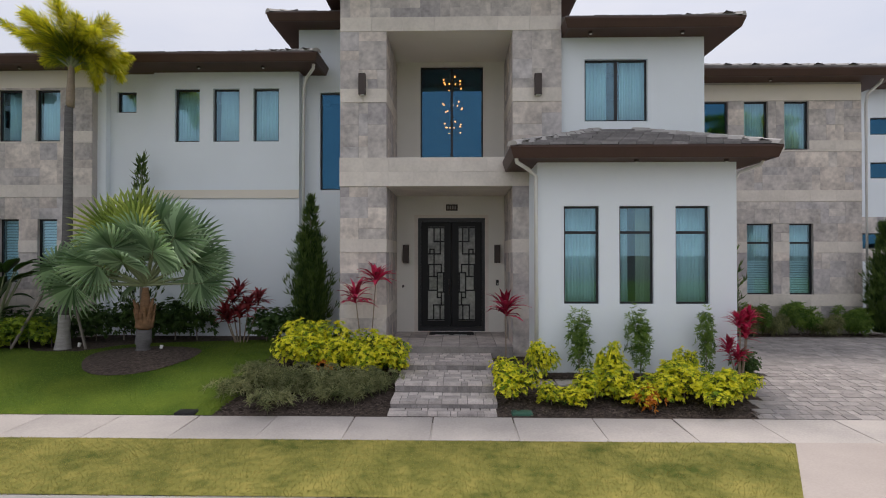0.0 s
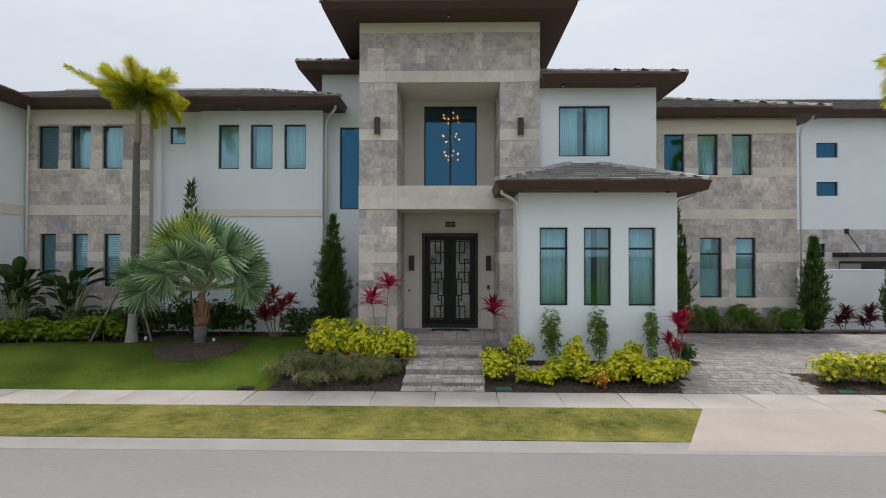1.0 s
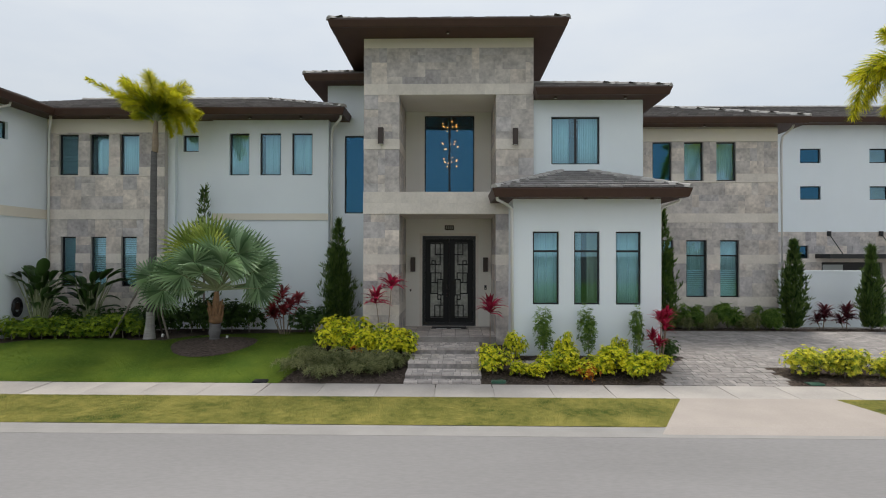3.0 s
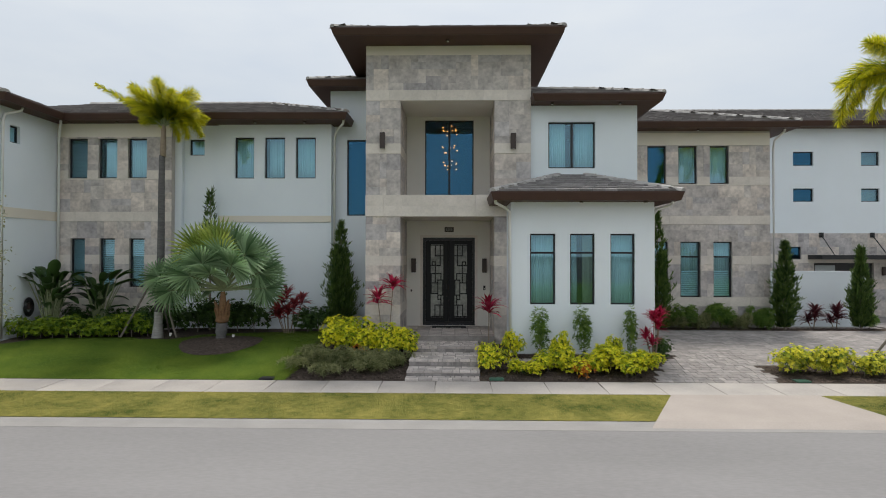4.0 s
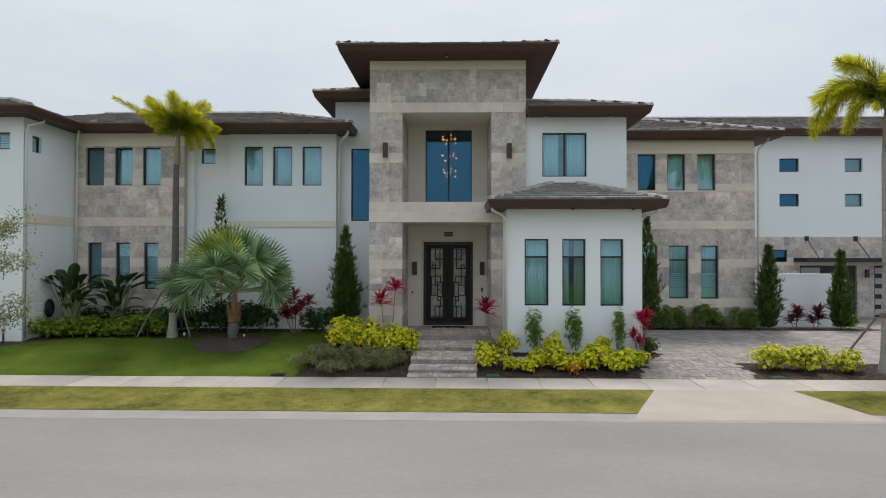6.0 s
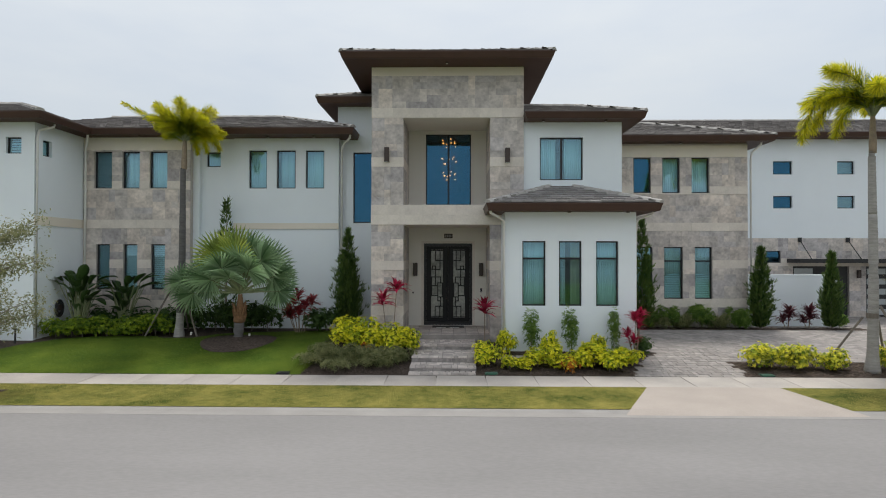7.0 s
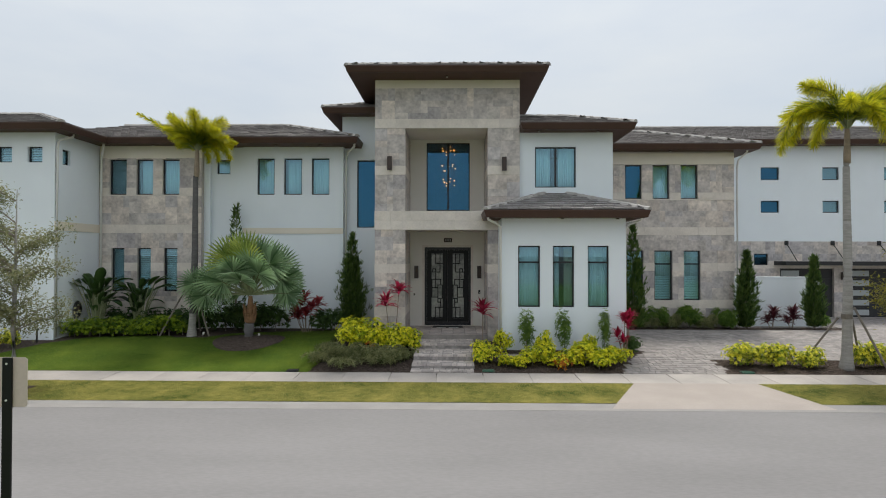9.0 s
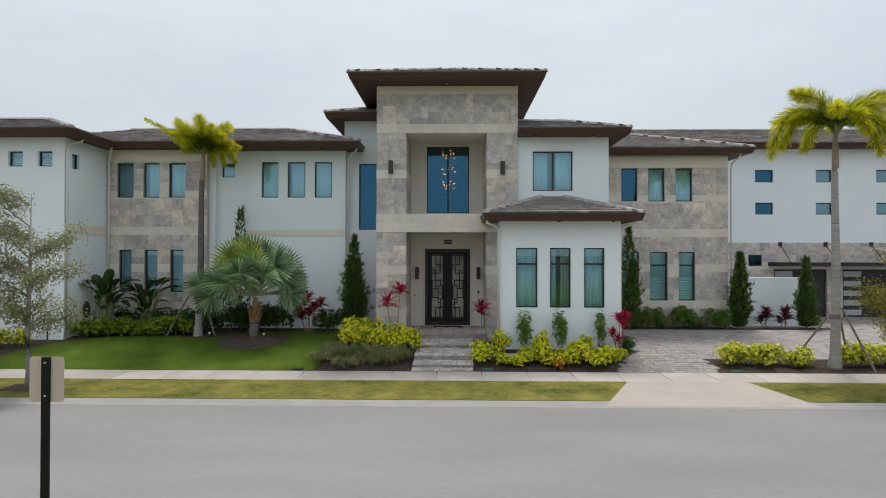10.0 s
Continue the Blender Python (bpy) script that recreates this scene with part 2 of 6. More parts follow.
def wall_mesh(u0, u1, z0, z1, v0, v1, holes=(), axis='x'):
    """A wall along x (or y) from u0 to u1, between v0 and v1 across, with openings (u0, u1, z0, z1) cut through it."""
    us = sorted({u0, u1, *[h[0] for h in holes], *[h[1] for h in holes]})
    zs = sorted({z0, z1, *[h[2] for h in holes], *[h[3] for h in holes]})
    us = [u for u in us if u0 <= u <= u1]
    zs = [z for z in zs if z0 <= z <= z1]
    def solid(i, j):
        if not (0 <= i < len(us) - 1 and 0 <= j < len(zs) - 1):
            return False
        cu, cz = (us[i] + us[i + 1]) / 2, (zs[j] + zs[j + 1]) / 2
        return not any(h[0] < cu < h[1] and h[2] < cz < h[3] for h in holes)
    bm = bmesh.new()
    cache = {}
    def V(u, v, z):
        k = (u, v, z)
        if k not in cache:
            cache[k] = bm.verts.new((u, v, z) if axis == 'x' else (v, u, z))
        return cache[k]
    for i in range(len(us) - 1):
        for j in range(len(zs) - 1):
            if not solid(i, j):
                continue
            a, b, c, d = us[i], us[i + 1], zs[j], zs[j + 1]
            bm.faces.new((V(a, v0, c), V(b, v0, c), V(b, v0, d), V(a, v0, d)))
            bm.faces.new((V(a, v1, d), V(b, v1, d), V(b, v1, c), V(a, v1, c)))
            if not solid(i - 1, j): bm.faces.new((V(a, v0, c), V(a, v0, d), V(a, v1, d), V(a, v1, c)))
            if not solid(i + 1, j): bm.faces.new((V(b, v0, d), V(b, v0, c), V(b, v1, c), V(b, v1, d)))
            if not solid(i, j - 1): bm.faces.new((V(a, v0, c), V(a, v1, c), V(b, v1, c), V(b, v0, c)))
            if not solid(i, j + 1): bm.faces.new((V(a, v0, d), V(b, v0, d), V(b, v1, d), V(a, v1, d)))
    bmesh.ops.recalc_face_normals(bm, faces=bm.faces)
    return bm

# ---- the ground ----
def curve(y, pts):
    if y <= pts[0][0]: return pts[0][1]
    for (a, p), (b, q) in zip(pts, pts[1:]):
        if y <= b:
            t = (y - a) / (b - a)
            return p + (q - p) * t
    return pts[-1][1]

def blend(x, a, b):
    t = min(1, max(0, (x - a) / (b - a)))
    return t * t * (3 - 2 * t)

WALK_Y0, WALK_Y1, KERB_Y, GUTTER_Y, ROAD_Y1 = -7.72, -6.5, -9.76, -10.22, -18.0
LAWN = [(WALK_Y1, 0.0), (-5.0, 0.30), (-3.2, 0.55), (-1.0, 0.60), (9, 0.60)]
BED = [(WALK_Y1, 0.01), (-5.38, 0.16), (-4.02, 0.33), (-2.7, 0.42), (9, 0.45)]
DRIVE = [(WALK_Y1, 0.0), (-4.5, 0.20), (-1.0, 0.46), (0.4, 0.54), (6.3, 0.45), (30, 0.45)]
VERGE = [(KERB_Y, -0.10), (WALK_Y0, -0.03)]

def ground_z(x, y):
    if y < WALK_Y0: return curve(y, VERGE)
    if y < WALK_Y1: return -0.03 + 0.03 * (y - WALK_Y0) / (WALK_Y1 - WALK_Y0)
    l, b, d = curve(y, LAWN), curve(y, BED), curve(y, DRIVE)
    z = l + (b - l) * blend(x, -2.6, -1.2)
    return z + (d - z) * blend(x, 5.4, 6.6)

def sheet(name, x0, x1, y0, y1, nx, ny, material, lift=0.0, thick=0.0, wob=0.0, parent=None):
    """A patch of ground that follows the slope."""
    vs, fs = [], []
    for j in range(ny + 1):
        for i in range(nx + 1):
            x, y = x0 + (x1 - x0) * i / nx, y0 + (y1 - y0) * j / ny
            vs.append((x, y, ground_z(x, y) + lift + (wob * noise.noise((x * 2.1, y * 2.1, 3.0)) if wob else 0)))
    for j in range(ny):
        for i in range(nx):
            a = j * (nx + 1) + i
            fs.append((a, a + 1, a + nx + 2, a + nx + 1))
    return pydata(name, vs, fs, material, parent, smooth=True)

# one sheet of ground to the horizon, under everything
gv, gf = [], []
gx = [-3000, -300, -60, -30, -20] + [-16 + 0.5 * i for i in range(73)] + [24, 30, 60, 300, 3000]
gy = [-3000, -300, -60, ROAD_Y1 - .5] + [-10.06, -10.05] + [-9.5, -9, -8.5, -8, -7.5, -7, -6.5] + [-6 + 0.5 * i for i in range(40)] + [30, 300, 3000]
for y in gy:
    for x in gx:
        gv.append((x, y, (ground_z(x, y) if y >= KERB_Y else -0.40) - (0.06 if y < WALK_Y1 or y > 1.3 else 0.012)))
for j in range(len(gy) - 1):
    for i in range(len(gx) - 1):
        a = j * len(gx) + i
        gf.append((a, a + 1, a + len(gx) + 1, a + len(gx)))
ground = tagged(pydata("ground", gv, gf, MULCH), "dark soil and mulch under lawn and beds", "ground", kind="structure")

def lawn_back(x):
    return curve(x, [(-30, -5.6), (-15.3, -5.4), (-14.4, -3.9), (-13.0, -2.9), (-11.5, -2.55), (-10.5, -2.55), (-10.1, -2.95), (-9.0, -2.95), (-8.5, -2.1), (-7.9, -1.75), (-4.0, -0.9)])
vs, fs = [], []
NX, NY = 150, 26
for j in range(NY + 1):
    for i in range(NX + 1):
        v = j / NY
        x = -30 + (26.0 - 0.25 + 0.45 * v + 0.12 * math.sin(v * 7)) * i / NX
        y = WALK_Y1 + 0.02 + (lawn_back(x) - WALK_Y1) * v
        vs.append((x, y, ground_z(x, y)))
for j in range(NY):
    for i in range(NX):
        a = j * (NX + 1) + i
        fs.append((a, a + 1, a + NX + 2, a + NX + 1))
lawn = tagged(pydata("lawn", vs, fs, GRASS, smooth=True), "mown green lawn in front of the house", "lawn", kind="structure")

def verge_sheet(left, right):
    """A strip of verge whose two ends are given as x at the kerb and x at the pavement."""
    vs, fs = [], []
    n, m = 140, 8
    for j in range(m + 1):
        v = j / m
        a, b = left[0] + (left[1] - left[0]) * v, right[0] + (right[1] - right[0]) * v
        for i in range(n + 1):
            x, y = a + (b - a) * i / n, KERB_Y + .01 + (WALK_Y0 - KERB_Y - .02) * v
            vs.append((x, y, ground_z(x, y)))
    for j in range(m):
        for i in range(n):
            a = j * (n + 1) + i
            fs.append((a, a + 1, a + n + 2, a + n + 1))
    return tagged(pydata("grass_verge", vs, fs, GRASS_DRY, smooth=True), "yellowing strip of grass beside the road", "grass verge", kind="structure")
verge_sheet((-40, -40), (4.42, 5.46))
verge_sheet((9.45, 8.9), (40, 40))
tagged(part("grass_verge", boxes((-60, 60, -60, ROAD_Y1 - .5, -.3, -.10)), GRASS), "grass verge across the road", "grass verge", kind="structure")
tagged(part("kerb", boxes((-400, 400, ROAD_Y1 - .5, ROAD_Y1, -.5, -.09)), KERB), "low grey concrete kerb across the road", "kerb", kind="structure")

road = tagged(part("road", boxes((-400, 400, ROAD_Y1, GUTTER_Y, -0.5, -0.17)), ROAD), "worn pale grey asphalt road", "road", kind="structure")
kp = [(KERB_Y + .12, -.5), (KERB_Y + .12, -.108), (KERB_Y - .05, -.112), (KERB_Y - .22, -.150), (GUTTER_Y, -.166), (GUTTER_Y, -.5)]
kerb = tagged(pydata("kerb", [(x, y, z) for x in (-400, 400) for y, z in kp], [(i, i + 1, i + 7, i + 6) for i in range(5)], KERB), "low grey concrete kerb and gutter", "kerb", kind="structure")

pavement = tagged(part("pavement", boxes((-60, 60, WALK_Y0 + .02, WALK_Y1 - 0.02, -0.3, -0.035)), CONCRETE), "pale concrete pavement of square slabs", "pavement", kind="structure")
slab_bm = bmesh.new()
box(slab_bm, -.694, .694, WALK_Y0, WALK_Y1, -.12, 0)
for v in slab_bm.verts:
    v.co.z += -.03 * (WALK_Y1 - v.co.y) / (WALK_Y1 - WALK_Y0)
bmesh.ops.bevel(slab_bm, geom=[e for e in slab_bm.edges if all(v.co.z > -.05 for v in e.verts)], offset=.007, segments=1, affect='EDGES')
slab_me = bpy.data.meshes.new("slab"); slab_bm.to_mesh(slab_me); slab_bm.free(); slab_me.materials.append(CONCRETE)
for k in range(-24, 28):
    o = new("slab", slab_me); o.parent = pavement
    o.location = (-.245 + 1.405 * (k + .5) + random.uniform(-.004, .004), 0, random.uniform(-.004, .004))
apron = tagged(pydata("driveway_apron", [(4.38, KERB_Y, -0.092), (9.47, KERB_Y, -0.092), (8.92, WALK_Y0, -0.022), (5.43, WALK_Y0, -0.022), (4.2, KERB_Y - .3, -.155), (9.7, KERB_Y - .3, -.155)], [(0, 1, 2, 3), (4, 5, 1, 0)], APRON), "pinkish concrete driveway apron crossing the verge", "driveway", kind="structure")

# ---- the house ----
house = tagged(empty("house", (0, 0, 0.4)), "large white stucco two-storey house with grey stone cladding", "house")
house_inv = Matrix.Translation((0, 0, -0.4))

def own(ob, parent=None):
    """Hang a mesh that was made in world places under the house (or a part of it)."""
    ob.parent = parent or house
    if parent is None:
        ob.matrix_parent_inverse = house_inv
    return ob

def hpart(name, bm, material, parent=None, label="", smooth=False):
    return own(part(name, bm, material, None, label, smooth), parent)

def wallp(name, *a, material=STUCCO, label="", **k):
    return hpart(name, wall_mesh(*a, **k), material, None, label)

T = 0.25
UP, LO = (6.12, 7.60), (2.13, 3.91)
LW = [(-16.53, -15.98, 7.02, 7.60), (-15.40, -14.85, 7.02, 7.60)]
LW_SIDE = [(-3.0, -2.55, 7.01, 7.58)]
LS_UP = [(-13.95, -13.24, 6.11, 7.57), (-12.83, -12.14, 6.11, 7.57), (-11.74, -11.04, 6.11, 7.57)]
LS_LO = [(-13.85, -13.31, 2.13, 3.91), (-12.77, -12.21, 2.13, 3.91), (-11.67, -11.11, 2.13, 3.91)]
SM = [(-9.68, -9.11, 7.02, 7.62)]
WB = [(-7.92, -7.20, 6.14, 7.66), (-6.81, -6.05, 6.14, 7.66), (-5.65, -4.91, 6.14, 7.66)]
BL = [(-3.82, -2.95, 4.79, 7.64)]
ENTRY_WIN = (-0.89, 0.93, 5.50, 8.37)
DOOR = (-0.96, 0.98, 0.70, 3.97)
UR = [(3.33, 4.88, 6.20, 7.74)]
BW = [(2.52, 3.29, 1.82, 3.97), (3.73, 4.48, 1.82, 3.97), (4.95, 5.69, 1.82, 3.97)]
RS_UP = [(7.77, 8.49, 6.12, 7.61), (8.97, 9.70, 6.12, 7.61), (10.19, 10.93, 6.12, 7.61)]
RS_LO = [(7.83, 8.56, 1.69, 3.86), (9.04, 9.82, 1.69, 3.86), (10.32, 11.04, 1.69, 3.86)]
GW = [(16.30, 17.26, 7.60, 8.27), (16.30, 17.26, 5.89, 6.52), (19.49, 20.35, 7.60, 8.27), (19.49, 20.35, 5.89, 6.52),
      (22.66, 23.59, 7.60, 8.27), (22.66, 23.59, 5.89, 6.52)]
GSM = [(15.93, 16.67, 3.15, 3.75)]
GD = [(17.27, 20.06, 0.44, 2.98), (20.89, 23.70, 0.44, 2.98)]
Y_LW, Y_LS, Y_SM, Y_WB, Y_E, Y_T, Y_UR, Y_B, Y_RS, Y_G = -3.42, -0.71, -0.25, -0.36, 0.0, -2.56, -2.43, -4.05, 1.19, 6.30

wall_wing = wallp("wall", -26, -14.38, 0.2, 8.12, Y_LW, Y_LW + T, LW, label="white stucco wall")
wallp("wall", Y_LW + T, Y_LS + T, 0.2, 8.12, -14.38 - T, -14.38, LW_SIDE, axis='y', label="white stucco wall")
wall_stone_l = wallp("wall", -14.38, -10.12, 0.2, 8.12, Y_LS + 0.02, Y_LS + T, LS_UP + LS_LO, material=GROUT, label="stone-clad wall with cream bands")
wallp("wall", -10.12, -10.12 + T, 0.2, 8.12, Y_LS + T, Y_SM + T, label="white stucco wall")
wallp("wall", -10.12, -8.53, 0.2, 8.15, Y_SM, Y_SM + T, SM, label="white stucco wall")
wallp("wall", -8.53, -4.33, 4.76, 8.15, Y_WB - 0.03, Y_WB + T, WB, label="white stucco wall")
wallp("wall", -8.53, -4.33, 0.2, 4.76, Y_WB, Y_WB + T, label="white stucco wall")
wallp("wall", Y_WB + T, 2.0, 0.2, 8.15, -4.33 - T, -4.33, axis='y', label="white stucco wall")
wallp("wall", -4.45, -2.5, 0.2, 9.48, Y_E + 0.002, Y_E + T, BL, label="white stucco wall")
wallp("wall", Y_E + T, 5.0, 8.0, 9.48, -4.45, -4.45 + T, axis='y', label="white stucco wall")
wallp("wall", -1.65, 1.65, 0.3, 9.0, Y_E, Y_E + T, [ENTRY_WIN, DOOR], material=PORCH_STUCCO, label="beige stucco entrance wall")
wallp("wall", 2.70, 6.26, 4.6, 8.28, Y_UR, Y_UR + T, UR, label="white stucco wall")
wallp("wall", Y_UR + T, Y_RS + T, 4.6, 8.28, 6.26 - T, 6.26, axis='y', label="white stucco wall")
wallp("wall", 1.94, 6.27, 0.2, 4.93, Y_B, Y_B + T, BW, label="white stucco wall")
wallp("wall", Y_B + T, Y_T, 0.2, 4.93, 1.94, 1.94 + T, axis='y', label="white stucco wall")
wallp("wall", Y_B + T, Y_RS + T, 0.2, 4.93, 6.27 - T, 6.27, axis='y', label="white stucco wall")
wall_stone_r = wallp("wall", 6.28, 12.51, 0.2, 8.19, Y_RS + 0.02, Y_RS + T, RS_UP + RS_LO, material=GROUT, label="stone-clad wall with cream bands")
wallp("wall", Y_RS + T, Y_G, 0.2, 8.19, 12.51 - T, 12.51, axis='y', label="white stucco wall")
wallp("wall", 12.0, 34, 4.39, 9.37, Y_G, Y_G + T, GW, label="white stucco garage wall")
wall_stone_g = wallp("wall", 12.51, 34, 0.2, 4.39, Y_G + 0.02, Y_G + T, GSM + GD, material=GROUT, label="stone-clad garage wall")
# cream string courses on the white walls
hpart("string_course", boxes((-8.53, -4.335, Y_WB - .035, Y_WB - .002, 4.52, 4.76)), CREAM, None, "cream string course")
hpart("string_course", boxes((-14.378, -14.35, Y_LW + .002, Y_LS, 4.53, 4.86)), CREAM, None, "cream string course")
# plain walls added to close the house behind, so that the rooms stay dark
hpart("back_wall", boxes((-26, 34, 15.5, 15.7, 0.2, 9.0)), STUCCO)
hpart("side_wall", boxes((-26.2, -26, Y_LW, 15.7, 0.2, 8.1)), STUCCO)
hpart("side_wall", boxes((34, 34.2, Y_G, 15.7, 0.2, 9.3)), STUCCO)
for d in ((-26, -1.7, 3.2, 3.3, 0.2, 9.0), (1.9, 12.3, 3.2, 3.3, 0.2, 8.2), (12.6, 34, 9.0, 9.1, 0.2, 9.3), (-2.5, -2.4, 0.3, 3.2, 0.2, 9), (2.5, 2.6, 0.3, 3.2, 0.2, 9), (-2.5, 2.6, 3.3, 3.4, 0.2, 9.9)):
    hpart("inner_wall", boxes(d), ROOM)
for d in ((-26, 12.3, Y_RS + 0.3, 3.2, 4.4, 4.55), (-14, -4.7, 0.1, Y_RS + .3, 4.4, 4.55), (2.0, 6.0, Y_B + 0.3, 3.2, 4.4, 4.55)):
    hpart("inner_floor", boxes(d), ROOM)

# tower: two stone piers, lintel band, head
P_L, P_R = (-2.72, -1.57), (1.54, 2.74)
tower_l = hpart("pier", boxes((P_L[0] + .02, P_L[1] - .02, Y_T + 0.02, Y_E, 0.3, 8.43)), GROUT, None, "stone-clad entrance pier")
tower_r = hpart("pier", boxes((P_R[0] + .02, P_R[1] - .02, Y_T + 0.02, Y_E, 0.3, 8.43)), GROUT, None, "stone-clad entrance pier")
tower_head = hpart("tower_head", boxes((P_L[0] + .02, P_R[1] - .02, Y_T + 0.02, Y_T + .9, 8.60, 10.25), (P_L[0] + .02, P_L[0] + .3, Y_T + .9, 3.5, 8.60, 10.25), (P_R[1] - .3, P_R[1] - .02, Y_T + .9, 3.5, 8.6, 10.25)), GROUT, None, "stone-clad head of the entrance tower")
hpart("porch_ceiling", boxes((P_L[1] - .1, P_R[0] + .1, Y_T + .05, Y_E, 8.5, 8.62)), PORCH_STUCCO)
balcony = hpart("balcony_slab", boxes((P_L[0] - .01, P_R[1] + .01, Y_T - .012, Y_T + .12, 4.59, 5.30), (P_L[1] - .05, P_R[0] + .05, Y_T + .12, Y_E, 4.60, 4.95)), BAND, None, "cream travertine balcony band over the porch")

# ---- roofs ----
SLOPE = 1 / 3
def tile_rows(verts, faces, x0, x1, run, place, hip0=True, hip1=True, w=0.34, e=0.33, clip=None):
    """Courses of flat tiles up one slope. place(u, v, h) gives the point u along, v in from the eave, h above the deck."""
    v = 0.03
    row = 0
    while v < run - 0.05:
        v1 = min(v + e + 0.05, run)
        a = x0 + (max(v, 0) if hip0 else 0)
        b = x1 - (max(v, 0) if hip1 else 0)
        u = a - (w / 2 if row % 2 else 0)
        while u < b - 0.02:
            u0, u1 = max(u + 0.006, a), min(u + w - 0.006, b)
            if u1 - u0 > 0.05 and (clip is None or clip((u0 + u1) / 2, (v + v1) / 2)):
                h = 0.055 + random.uniform(-0.006, 0.01)
                s = (v1 - v)
                k0, k1 = (s if hip0 and u0 <= a + 1e-6 else 0), (s if hip1 and u1 >= b - 1e-6 else 0)
                i = len(verts)
                verts.extend([place(u0, v, h - 0.04), place(u1, v, h - 0.04), place(u1, v, h), place(u0, v, h),
                              place(min(u0 + k0, u1 - .01), v1, 0.02), place(max(u1 - k1, u0 + .01), v1, 0.02)])
                faces.extend([(i, i + 1, i + 2, i + 3), (i + 3, i + 2, i + 5, i + 4), (i, i + 3, i + 4), (i + 1, i + 5, i + 2)])
            u += w
        v += e
        row += 1

def caps(parent, a, b, n_len=0.36, mesh=[]):
    """A row of cap tiles along a hip or ridge."""
    if not mesh:
        bm = bmesh.new()
        pr = [(-0.15, -0.05), (-0.10, 0.03), (0, 0.06), (0.10, 0.03), (0.15, -0.05)]
        f = [bm.verts.new((0, p, q + 0.010)) for p, q in pr]
        g = [bm.verts.new((0.42, p * .85, q * .85)) for p, q in pr]
        for i in range(4):
            bm.faces.new((f[i], f[i + 1], g[i + 1], g[i]))
        bm.faces.new(f[::-1]); bm.faces.new(g)
        me = bpy.data.meshes.new("cap_tile"); bm.to_mesh(me); bm.free(); me.materials.append(CAP)
        mesh.append(me)
    a, b = Vector(a), Vector(b)
    d = b - a
    n = max(1, int(d.length / n_len))
    yaw, pit = math.atan2(d.y, d.x), math.atan2(d.z, math.hypot(d.x, d.y))
    for i in range(n):
        o = new("cap_tile", mesh[0])
        o.parent = parent
        p = a + d * (i / n)
        o.matrix_local = Matrix.Translation((p.x, p.y, p.z + 0.05 + random.uniform(0, .006))) @ Euler((random.uniform(-.02, .02), -pit, yaw + random.uniform(-.012, .012))).to_matrix().to_4x4()

def gutter(parent, x0, x1, y0, y1, z, ze):
    """A metal gutter round the eaves: a face that leans out to a rolled top lip."""
    prof = [(.07, z - .004), (.045, z - .004), (.03, z + .03), (-.02, ze - .05), (-.03, ze - .03), (-.03, ze + .012), (-.012, ze + .014), (.0, ze - .02), (.07, ze - .02)]
    vs = [p for o, h in prof for p in ((x0 + o, y0 + o, h), (x1 - o, y0 + o, h), (x1 - o, y1 - o, h), (x0 + o, y1 - o, h))]
    fs = [(4 * i + k, 4 * i + (k + 1) % 4, 4 * i + 4 + (k + 1) % 4, 4 * i + 4 + k) for i in range(len(prof) - 1) for k in range(4)]
    own(pydata("gutter", vs, fs, FASCIA, None, "dark brown metal gutter"), parent)

